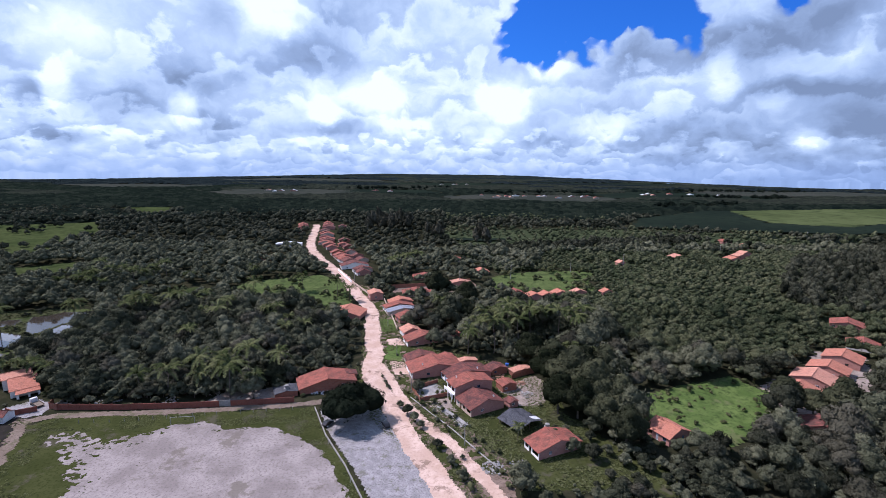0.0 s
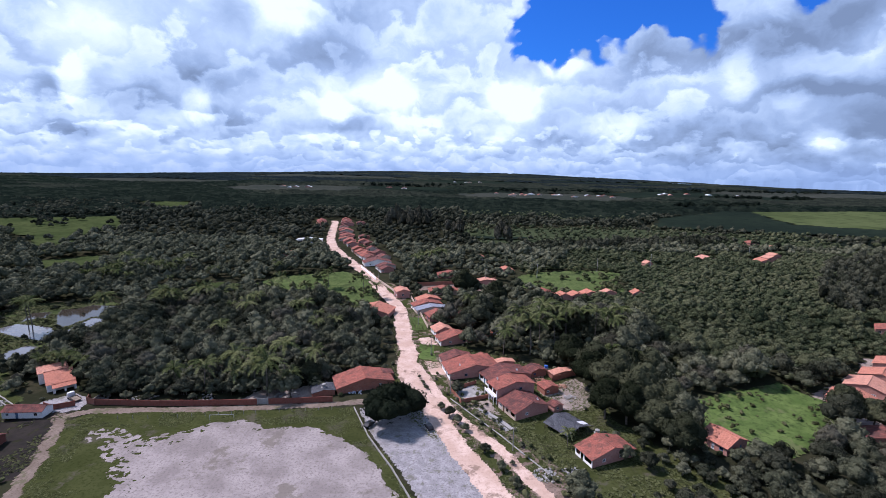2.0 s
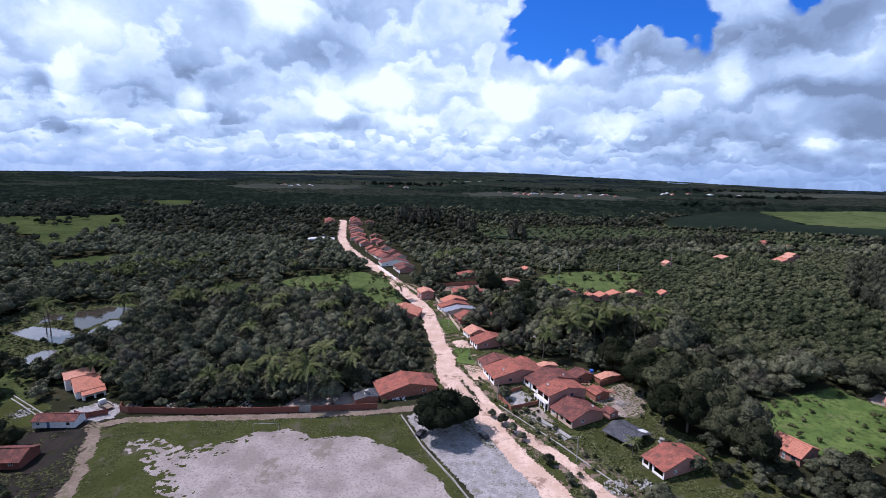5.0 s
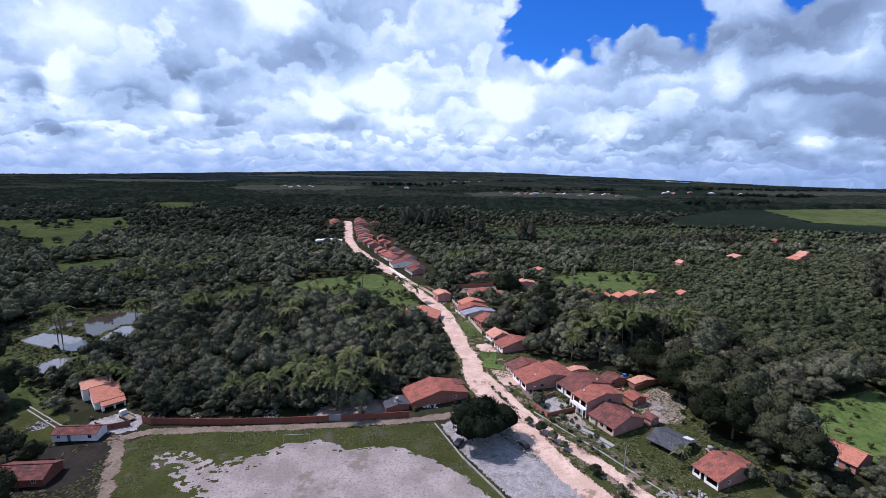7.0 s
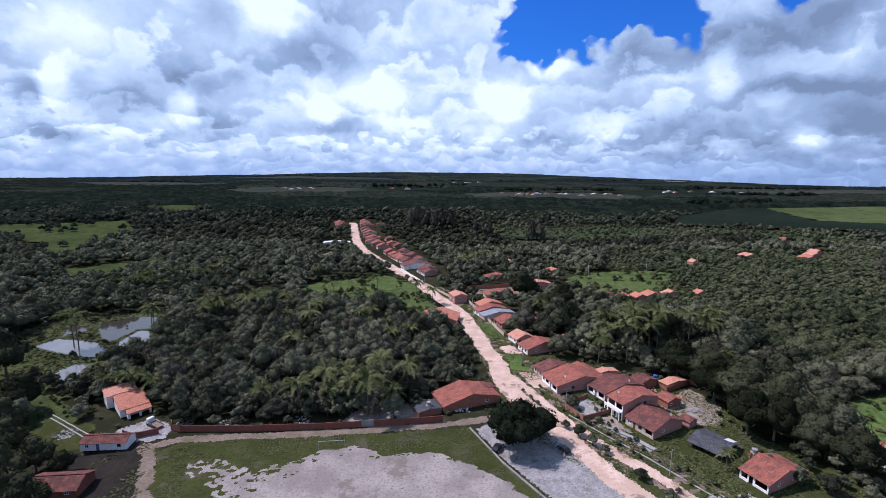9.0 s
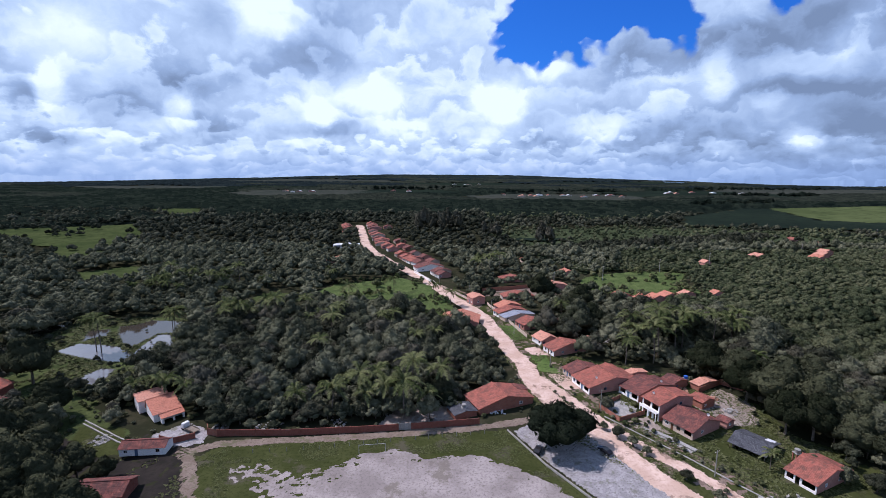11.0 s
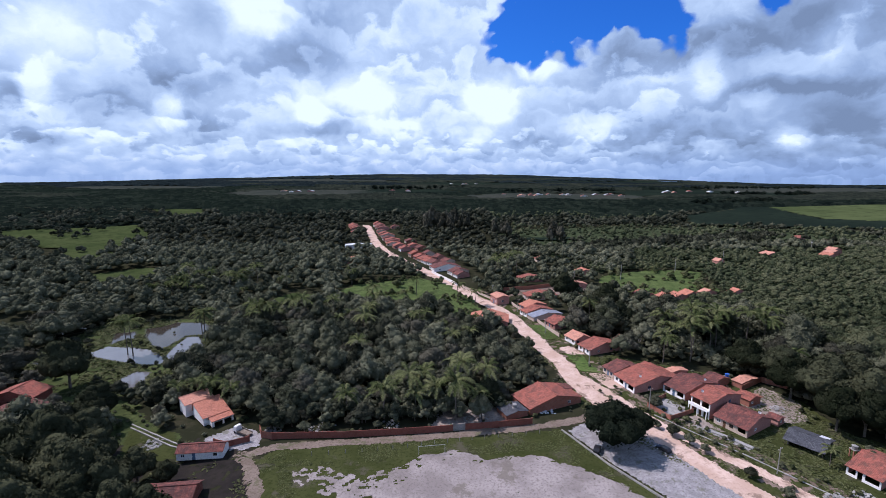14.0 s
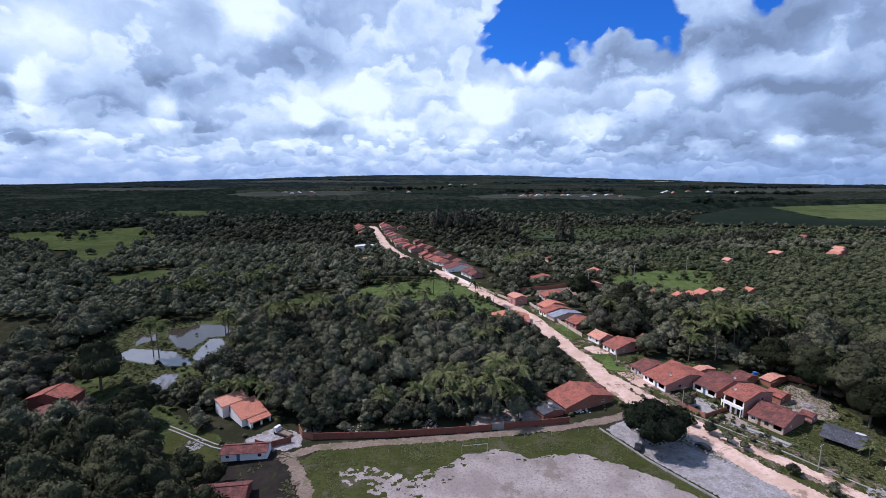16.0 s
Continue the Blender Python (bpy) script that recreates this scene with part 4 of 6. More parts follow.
house(-61.2, 154.2, 23, 6.2, 7.8, 1.9, 0.7, BRICK, BRICK, TARP, "low lean-to with dark sheet roofing beside the brick house", "lean-to", "rear annexes", over=0.3)
for x, y, yaw, L, W, h, rise, mat, roof in ((18.5, 175.5, 25, 5.5, 7, 2.5, 1.0, BRICK, TILE_OLD), (21, 161.5, 24, 5, 6, 2.6, 0.9, BRICK, TILE), (22, 149.6, 29, 3.4, 3.6, 2.3, 0.5, PINK, TILE_OLD),
                                            (4.5, 182.6, 17, 3.2, 9, 2.6, 0.7, PINK, TILE_PALE), (10, 174, 17, 4.5, 8, 2.4, 0.9, BRICK, TILE_OLD), (-2, 186.5, 17, 5, 6, 2.4, 0.9, PINK, TILE),
                                            (27, 174.5, 25, 3.6, 10, 2.3, 0.6, BRICK, TILE_PALE), (-42.5, 168.5, 23, 4, 8, 2.2, 0.8, BRICK, TILE_OLD), (-9, 244, 24, 5, 6, 2.4, 0.9, PINK, TILE_OLD)):
    house(x, y, yaw, L, W, h, rise, mat, mat, roof, "low rear annex with a worn tile roof", "annex", "rear annexes", gables=[("window", 1.0, 1.0, 1.0, 1.8)], over=0.35)

# across the plain behind the palms
for k, (x, y, L, W, roof) in enumerate([(42, 292, 8, 10, TILE), (53, 286, 7, 9, TILE_NEW), (61.5, 288, 7, 9, TILE_NEW), (71, 293, 7, 10, TILE_NEW),
                                        (84, 297, 5, 10, TILE_PALE), (104, 298, 5, 8, TILE_NEW)]):
    house(x, y, 12, L, W, 2.7, 1.8, PINK, PINK, roof, "bright orange-roofed house in a row behind palms", gables=[W1])
for x, y, L, W, roof in [(205, 408, 9, 13, TILE_PALE), (147, 385, 6, 6, TILE_PALE), (250, 399, 9, 12, TILE_NEW), (264, 412, 8, 12, TILE_PALE), (276, 424, 8, 10, TILE_PALE), (300, 460, 9, 14, TILE_PALE),
                         (296, 490, 8, 12, TILE)]:
    house(x, y, 14, L, W, 3.0, 1.7, PINK, PINK, roof, "far pink house with orange roof among trees", gables=[("window", 2, 1.2, 1, 2), ("window", W - 3.5, 1.2, 1, 2)])

# round the bright meadow
house(67.0, 128.2, 28, 8.4, 9.5, 2.8, 2.0, PINK, PINK, TILE_NEW, "house with bright new orange tile roof", fronts=plain_fronts(8.4), gables=[("window", 2, 1.2, 1, 2), ("door", 6, 0.9, 0, 2.1)])
for k in range(4):
    house(121.5 + 14.5 * k, 162.5 + 10.4 * k, -48, 12 if k != 2 else 10, 13, 2.8 + 0.3 * (k % 2), 2.0, PINK, PINK, (TILE_NEW, TILE_PALE, TILE_NEW, TILE_NEW)[k],
          "orange tile-roofed house in a row beside the meadow", fronts=plain_fronts(10), gables=[("window", 2, 1.2, 1, 2), ("window", 8, 1.2, 1, 2)])
house(113.0, 136.0, -30, 8, 10, 2.8, 1.8, PINK, PINK, TILE_OLD, "pinkish old house with dark tile roof among trees", gables=[W1])
house(205, 238, -40, 12, 14, 2.8, 2.0, PINK, PINK, TILE, "house with red tile roof at the wood's edge", gables=[W1])
house(190, 210, -40, 10, 12, 2.8, 1.9, PLASTER, PLASTER, TILE, "whitewashed house with red tile roof", gables=[W1])

# round the ponds and the football field
house(-142.3, 137.0, 95, 12.2, 4.6, 2.4, 1.0, PLASTER, PLASTER, TILE_OLD, "small low white house with dull red tile roof", fronts=[("window", 1.5, 1.0, 0.9, 1.8), ("door", 7.2, 0.9, 0, 2.0), ("window", 10, 1.0, 0.9, 1.8)], over=0.35)
house(-150.3, 159.8, 135, 8.0, 9.0, 2.7, 1.9, PLASTER, PLASTER, TILE_NEW, "white house with one long orange roof slope near the ponds", fronts=[("door", 3, 0.9, 0, 2.1), ("window", 5, 1.2, 1, 2)], ridge=0.93, over=0.35)
house(-148.2, 157.7, 135, 6.5, 2.6, 2.0, 0.5, PLASTER, PLASTER, TILE_NEW, "low porch with orange tile roof", "porch", fronts=[("open", 0.6, 2.2, 0, 1.9), ("open", 3.4, 2.4, 0, 1.9)], ridge=0.9, over=0.3)
house(-158.6, 166.6, 135, 8.6, 6.0, 4.3, 0.7, PLASTER, PLASTER, TILE_PALE, "taller white rear wing with pale stepped roof", ridge=0.9, over=0.4)
# darker brick and tile carry the shadow that lies on this house
house(-226.6, 156.6, -2, 8.5, 18, 3.0, 2.3, BRICK_DARK, BRICK_DARK, TILE_OLD, "large dark red brick house with a broad gable", gables=[("window", 3, 1.3, 1, 2.1), ("window", 12, 1.3, 1, 2.1)])
house(-233.5, 168.0, -2, 8.0, 14, 4.2, 2.2, BRICK_DARK, BRICK_DARK, TILE, "tall dark red brick rear house with pale tile roof", gables=[("window", 5, 1.3, 1.4, 2.5)])
house(-199, 128.5, 92, 6.0, 8, 2.5, 1.4, PLASTER, PLASTER, TILE, "small white-fronted house with red roof under dark trees", fronts=plain_fronts(6))
house(-197, 121.0, 92, 7.0, 4, 2.2, 1.0, BRICK, BRICK, TILE_PALE, "low brick outhouse with pale tile roof", "outhouse")
house(-190.5, 142.5, 60, 4.0, 5, 2.2, 1.0, BRICK, BRICK, TILE, "little brick outhouse with red tile roof", "outhouse")
house(-141.0, 117.5, 96, 12, 7, 2.4, 1.5, BRICK_DARK, BRICK_DARK, TILE_OLD, "low brick house with dull dark tile roof", fronts=plain_fronts(12))

# the far village street: houses shoulder to shoulder along the road
rnd = random.Random(4)
k = 0
for (ax, ay), (bx, by) in zip(ROAD, ROAD[1:]):
    if ay < 335 or ay > 665:
        continue
    dirv = Vector((bx - ax, by - ay)).normalized()
    right = Vector((dirv.y, -dirv.x))
    yaw = math.degrees(math.atan2(right.y, right.x))
    n = max(1, int(math.hypot(bx - ax, by - ay) / 9.5))
    for i in range(n):
        q = Vector((ax, ay)) + (Vector((bx, by)) - Vector((ax, ay))) * (i / n)
        if 352 < q.y < 372 or rnd.random() < 0.12:
            continue
        p = q + right * (8.0 + rnd.uniform(0, 2.5) + (4 if q.y < 460 else 0))
        house(p.x, p.y, yaw + rnd.uniform(-3, 3), rnd.uniform(6.5, 8.5), rnd.uniform(10, 15), rnd.uniform(2.6, 3.2), rnd.uniform(1.7, 2.3), rnd.choice([PINK, PINK, CREAM, BRICK]),
              rnd.choice([PLASTER, PINK, CREAM]), rnd.choice([TILE, TILE_OLD, TILE_OLD, TILE, TILE_OLD]), "street house with weathered red tile roof", fronts=plain_fronts(6.5), gables=[W1])
        if rnd.random() < 0.6 and q.y > 375:
            p = q + right * (26 + rnd.uniform(0, 6))
            house(p.x, p.y, yaw + rnd.uniform(-8, 8), rnd.uniform(6, 8), rnd.uniform(8, 12), 2.7, rnd.uniform(1.6, 2.1), rnd.choice([PINK, CREAM, BRICK]), rnd.choice([PINK, CREAM]), rnd.choice([TILE, TILE_OLD, TILE_OLD]), "rear village house with weathered red tile roof", gables=[W1])
        if q.y > 540:
            p = q - right * (9 + rnd.uniform(0, 2)) - dirv * 0
            house(p.x - right.x * 11, p.y - right.y * 11, yaw + rnd.uniform(-3, 3), 7.5, 11, 2.8, 2.0, PINK, PINK, rnd.choice([TILE, TILE_OLD]), "street house with weathered red tile roof", gables=[W1])
house(-84, 366, 20, 11, 22, 3.0, 2.6, PLASTER, PLASTER, TILE_OLD, "large white house with broad dark tile roof", fronts=plain_fronts(11), gables=[("window", 4, 1.2, 1, 2), ("window", 14, 1.2, 1, 2)])
house(-168, 452, 6, 9, 24, 4.0, 1.0, PLASTER, PLASTER, ZINC, "long shed with white sheet metal roof", "shed", gables=[("open", 2, 4, 0, 3), ("open", 9, 4, 0, 3), ("open", 16, 4, 0, 3)])
house(-160, 394, 6, 9, 20, 2.9, 2.2, PINK, PINK, TILE_NEW, "long house with orange tile roof among trees", gables=[("window", 4, 1.2, 1, 2), ("window", 14, 1.2, 1, 2)])
far_rnd = random.Random(12)
for x0, x1, y0, y1, n in ((30, 380, 1120, 1200, 14), (-540, -420, 1230, 1300, 5), (-230, -120, 1300, 1370, 4), (520, 760, 1250, 1330, 6), (-40, 120, 1850, 1950, 4)):
    for _ in range(n):
        house(far_rnd.uniform(x0, x1), far_rnd.uniform(y0, y1), far_rnd.uniform(-8, 14), far_rnd.uniform(8, 11), far_rnd.uniform(10, 18), far_rnd.uniform(3.2, 4.5), 2.0, far_rnd.choice([PLASTER, CREAM, CREAM, PINK]), CREAM,
              far_rnd.choice([TILE_PALE, ZINC, TILE]), "far pale farm building in the plain", "farm building", "far farm buildings", over=0.6)
CLEAR += [(poly_shape(f), 3.5 if f[0][1] < 300 else 6.5) for f in FOOT]
CLEAR += [(line_shape([(x + 15, y + 4) for x, y in ROAD if 330 < y < 670], [24] * len([1 for x, y in ROAD if 330 < y < 670])), 2)]

# black patched hut with a leaning roof
hut = empty("hut", pose(22.6, 133.8, 0, 0, 0, 37), "low hut with blackened patched sheet roofing", "hut")
bm = bmesh.new()
slope(bm, [(-0.8, -0.6, 1.7), (-0.8, 9.2, 1.7), (5, 9.4, 3.0), (5, -0.6, 3.0)], 8, 5, 0.06, random.Random(3), 0.12)
slope(bm, [(10.6, 9.2, 1.5), (10.6, -0.6, 1.5), (5, -0.6, 3.0), (5, 9.4, 3.0)], 8, 5, 0.06, random.Random(5), 0.12)
part("roof", bm, TARP, hut)
bm = bmesh.new()
slope(bm, [(10.4, 2.6, 1.72), (10.4, 0.4, 1.72), (7.4, 0.4, 2.5), (7.4, 2.6, 2.5)], 3, 3, 0.05, random.Random(6), 0.03)
part("patch", bm, ZINC, hut, "pale zinc sheet over the roof")
for x, y in ((0, 0), (0, 8.6), (10, 0), (10, 8.6), (5, 0), (5, 8.6)):
    bm = bmesh.new()
    rod(bm, (x, y, -0.05), (x, y, 2.9 if x == 5 else 1.75), 0.09)
    part("post", bm, WOOD, hut)
bm = bmesh.new()
box(bm, 0.4, 7.9, 0, 9.6, 8.2, 1.7)
part("wall", bm, WOOD, hut, "rough board rear wall")
CLEAR.append((from_line and poly_shape([(23, 134), (32, 140), (26, 148), (17, 142)]), 3))

# two-storey front: balcony slab, rail and steps
bm = bmesh.new()
box(bm, -1.3, 0, 2.75, 0, 6.6, 2.95)
part("balcony", bm, PLASTER, two, "white balcony slab")
bm = bmesh.new()
box(bm, -1.3, 0, 2.95, -1.18, 6.6, 3.75)
part("balcony_rail", bm, PLASTER, two, "solid white balcony parapet")
for y in (0.1, 3.2, 6.35):
    bm = bmesh.new()
    box(bm, -1.28, y, 0, -1.06, y + 0.22, 2.75)
    part("column", bm, PLASTER, two, "white porch column")


GOALPAINT = surface("weathered_goal_paint", (0.34, 0.34, 0.33), (0.42, 0.42, 0.41), (0.25, 0.24, 0.22), 0.6, 0.1)


# ---- walls and fences ----
def wall_run(name, pts, h, thick, mat, label, category="wall", pillars=0.0, cap=None):
    base = empty(name, pose(pts[0][0], pts[0][1], float(hgt(*pts[0])) - 0.06), label, category)
    ox, oy, oz = base.matrix_basis.translation
    for a, b in zip(pts, pts[1:]):
        d = Vector((b[0] - a[0], b[1] - a[1]))
        L = d.length
        m = pose(a[0] - ox, a[1] - oy, float(hgt(*a)) - 0.06 - oz, 0, 0, math.degrees(math.atan2(d.y, d.x)))
        dz = float(hgt(*b)) - float(hgt(*a))
        bm = bmesh.new()
        n = max(1, int(L / 3))
        for i in range(n):
            vs = box(bm, L * i / n, -thick / 2, 0, L * (i + 1) / n, thick / 2, h + rnd.uniform(-0.05, 0.05))
            for v in vs:
                v.co.z += dz * v.co.x / L
        o = part("panel", bm, mat, base)
        o.matrix_basis = m
        if pillars:
            n = max(1, int(L / pillars))
            for i in range(n + 1):
                bm = bmesh.new()
                box(bm, -0.17, -0.17, 0, 0.17, 0.17, h + 0.12)
                o = part("pillar", bm, mat, base)
                o.matrix_basis = m @ Matrix.Translation((L * i / n, 0, dz * i / n))
    return base


wall_run("brick_wall", [(-131.5, 145.2), (-109.8, 145.7), (-89.3, 147.4), (-78.6, 148.7)], 2.1, 0.16, BRICK_DARK, "long dark red brick boundary wall along the track", pillars=3.4)
wall_run("brick_wall", [(-74.8, 149.2), (-64.8, 150.5), (-53.8, 152.2)], 2.1, 0.16, BRICK_DARK, "dark red brick boundary wall along the track", pillars=3.4)
wall_run("brick_wall", [(-137, 150), (-135, 146.2), (-131.8, 145.2)], 2.2, 0.16, BRICK, "short brick return wall at the wall's end", pillars=3)
wall_run("brick_wall", [(-148, 144.0), (-143.5, 142.2), (-138, 144.4)], 1.9, 0.16, BRICK_DARK, "dark brick yard wall", pillars=3)
wall_run("court_wall", [(-3.5, 169.0), (-12.6, 162.6), (-9.3, 154.0), (0.4, 158.4)], 1.5, 0.15, BRICK, "orange brick wall round a front court", pillars=3)
wall_run("garden_wall", [(-25.0, 228), (-32.0, 256.5), (-38.6, 282)], 1.7, 0.15, CREAM, "plastered garden wall along the road")
wall_run("brick_wall", [(-39, 312), (-20, 317), (2.5, 326), (18, 333)], 2.6, 0.16, BRICK, "tall brick wall round a plot")
wall_run("white_wall", [(-68, 326), (-78.5, 347), (-86, 362)], 2.2, 0.15, PLASTER, "white plastered wall beside the road")
wall_run("garden_wall", [(-48.5, 291), (-57, 308), (-66, 324)], 1.5, 0.15, CREAM, "pale garden wall along the road")
wall_run("brick_wall", [(26, 173), (38, 180), (44, 174)], 2.2, 0.16, BRICK, "brick yard wall with pale coping")
wall_run("kerb_wall", [(-45.4, 148.6), (-37.4, 131.8), (-28.2, 117), (-16.8, 95.5)], 0.55, 0.3, CONCRETE, "low grey concrete kerb wall of the field")
wall_run("ditch_kerb", [(-180, 157), (-160.6, 146), (-147, 140)], 0.35, 0.4, CONCRETE, "grey concrete drain edge", "kerb")
wall_run("ditch_kerb", [(-179, 155), (-161, 144.6), (-148, 138.8)], 0.35, 0.4, CONCRETE, "grey concrete drain edge", "kerb")
wall_run("terrace_step", [(-1.5, 149.0), (3.2, 143.4), (6.6, 138.4)], 0.35, 1.4, CONCRETE, "grey concrete terrace step before the houses", "step")
wall_run("terrace_step", [(-3.5, 150.6), (1.2, 144.2), (5.0, 137.6)], 0.18, 1.2, CONCRETE, "grey concrete pavement edge", "step")
wall_run("lane_kerb", [(-13, 157), (-6, 147), (2, 136), (9, 125), (15, 116)], 0.22, 0.4, CONCRETE, "worn concrete kerb along the lane", "kerb")

gate = empty("gate", pose(-76.7, 148.9, 0, 0, 0, 6), "rusty pale double gate in the brick wall", "gate")
for s in (-1, 1):
    bm = bmesh.new()
    box(bm, min(0, s * 1.7), -0.04, 0.05, max(0, s * 1.7), 0.04, 2.2)
    for i in range(5):
        box(bm, s * (0.2 + 0.32 * i) - 0.02, -0.07, 0.1, s * (0.2 + 0.32 * i) + 0.02, -0.04, 2.15)
    part("gate_leaf", bm, CONCRETE, gate, "pale sheet metal leaf")
for s in (-1, 1):
    bm = bmesh.new()
    box(bm, s * 1.85 - 0.14, -0.14, 0, s * 1.85 + 0.14, 0.14, 2.5)
    part("gate_post", bm, CONCRETE, gate)

goal = empty("football_goal", pose(-84.8, 137.4, 0.05, 0, 0, 7), "weathered whitish football goal frame without a net", "goal")
for x in (-3.66, 3.66):
    bm = bmesh.new()
    rod(bm, (x, 0, -0.1), (x, 0, 2.44), 0.06)
    part("post", bm, GOALPAINT, goal)
bm = bmesh.new()
rod(bm, (-3.74, 0, 2.44), (3.74, 0, 2.44), 0.06)
part("crossbar", bm, GOALPAINT, goal)

bm = bmesh.new()
rod(bm, (0, 0, -0.1), (0, 0, 1.2), 0.08, 0.07)
post = part("fence_post", bm, CONCRETE, None)
tagged(post, "short grey concrete post at the field's edge", "post", "field edge posts")
edge = rounded([(-118, 137), (-100, 139), (-84, 142), (-69.3, 144.4), (-52.5, 147)], 4)
post.matrix_basis = pose(*edge[0], 0)
for x, y in edge[1:]:
    copy_thing(post, pose(x, y, 0, rnd.uniform(-3, 3), rnd.uniform(-3, 3), 0))
for x, y in ((-39.6, 137), (-34.6, 127.6), (-29.2, 119.2), (-24.4, 110.2), (-19.4, 101.2)):
    copy_thing(post, pose(x - 0.9, y, 0, rnd.uniform(-3, 3), rnd.uniform(-3, 3), 0))


# ---- poles ----
def utility_pole(h):
    base = empty("utility_pole", Matrix(), "grey concrete utility pole with a wooden crossarm", "utility pole", "poles along the road")
    bm = bmesh.new()
    rod(bm, (0, 0, -0.2), (0, 0, h), 0.16, 0.10)
    part("shaft", bm, CONCRETE, base)
    bm = bmesh.new()
    box(bm, -1.0, -0.06, h - 0.6, 1.0, 0.06, h - 0.48)
    arm = part("crossarm", bm, WOOD, base)
    for x in (-0.85, 0.0, 0.85):
        bm = bmesh.new()
        rod(bm, (x, 0, h - 0.48), (x, 0, h - 0.22), 0.06, 0.04, 6)
        part("insulator", bm, PLASTER, arm, "pale insulator")
    return base


pole = utility_pole(7.5)
spots = [(5.4, 127.5), (-13.0, 160.8), (-21.8, 194.8), (-30.4, 233.0), (-37.6, 268.0), (-48.0, 299), (-67, 332)]
pole.matrix_basis = pose(*spots[0], 0, 0, 0, 30)
for x, y in spots[1:]:
    copy_thing(pole, pose(x, y, float(hgt(x, y)), rnd.uniform(-1, 1), rnd.uniform(-1, 1), 20))
for x, y in ((48.9, 339.4), (99.8, 362.3), (150, 384), (252.7, 421.2), (397.4, 506.0), (10, 322)):
    copy_thing(pole, pose(x, y, float(hgt(x, y)), 0, 0, 70) @ Matrix.Diagonal((1.4, 1.4, 1.5, 1)))


# ---- satellite dishes ----
def dish(x, y, z, turn):
    base = empty("satellite_dish", pose(x, y, z, 0, 0, turn), "white satellite dish on a roof", "satellite dish", "dishes on roofs")
    bm = bmesh.new()
    rod(bm, (0, 0, -0.25), (0, 0, 0.55), 0.03)
    part("mast", bm, CONCRETE, base)
    bm = bmesh.new()
    rings = []
    for r, d in ((0.02, 0.0), (0.25, 0.03), (0.48, 0.11)):
        rings.append([bm.verts.new((d, r * math.cos(a * 0.5236), 0.62 + r * math.sin(a * 0.5236))) for a in range(12)])
    for p, q in zip(rings, rings[1:]):
        for i in range(12):
            bm.faces.new([p[i], p[i - 1], q[i - 1], q[i]])
    bm.faces.new(rings[0])
    bmesh.ops.solidify(bm, geom=bm.faces[:], thickness=0.02)
    part("bowl", bm, METAL_WHITE, base)


for house_x, house_y, yaw, a, b, z in ((8.2, 143.6, 29, 10.5, 2.0, 3.85), (1.6, 166.0, 25, 12.5, 1.5, 4.15), (-13.4, 171.5, 17, 5, 3, 4.0), (3.0, 154, 24, 3, 5, 6.3)):
    c, s = math.cos(radians(yaw)), math.sin(radians(yaw))
    dish(house_x + c * a - s * b, house_y + s * a + c * b, z, 215)


# ---- vehicles ----
def car(m, mat, label):
    base = empty("car", m, label, "car")
    prof = [(-2.0, 0.35), (2.0, 0.35), (2.05, 0.75), (1.15, 0.92), (0.5, 1.42), (-1.2, 1.45), (-1.85, 0.98), (-2.05, 0.9)]
    bm = bmesh.new()
    vs = [[bm.verts.new((x, y * (0.82 if z > 1.2 else 0.86), z)) for x, z in prof] for y in (-1, 1)]
    bm.faces.new(vs[0]), bm.faces.new(vs[1])
    for i in range(len(prof)):
        bm.faces.new([vs[0][i], vs[0][i - 1], vs[1][i - 1], vs[1][i]])
    bmesh.ops.bevel(bm, geom=bm.edges[:], offset=0.07, segments=2, affect="EDGES")
    part("body", bm, mat, base)
    bm = bmesh.new()
    v = [bm.verts.new(p) for p in ((1.12, -0.7, 0.97), (1.12, 0.7, 0.97), (0.56, 0.64, 1.4), (0.56, -0.64, 1.4))]
    bm.faces.new(v)
    bmesh.ops.solidify(bm, geom=bm.faces[:], thickness=0.03)
    part("windscreen", bm, GLASS, base)
    for s in (-1, 1):
        bm = bmesh.new()
        box(bm, -1.2, s * 0.82 - 0.02, 0.98, 0.62, s * 0.82 + 0.02, 1.34)
        part("side_window", bm, GLASS, base)
        bm = bmesh.new()
        box(bm, 1.98, s * 0.6 - 0.16, 0.62, 2.08, s * 0.6 + 0.16, 0.76)
        part("headlight", bm, METAL_WHITE, base)
        for x in (-1.25, 1.3):
            bm = bmesh.new()
            rod(bm, (x, s * 0.68, 0.32), (x, s * 0.88, 0.32), 0.32, n=16)
            w = part("wheel", bm, RUBBER, base)
            bm = bmesh.new()
            rod(bm, (x, s * 0.88, 0.32), (x, s * 0.895, 0.32), 0.19, n=12)
            part("rim", bm, METAL_WHITE, w)
    return base


car(pose(-19.6, 137.6, 0.11, 0, 0, 118), CAR_BLACK, "dark hatchback parked under a tree by the road")
car(pose(-38.2, 138.0, 0.07, 0, 0, 60), CAR_BLACK, "black car parked in a tree's shade")

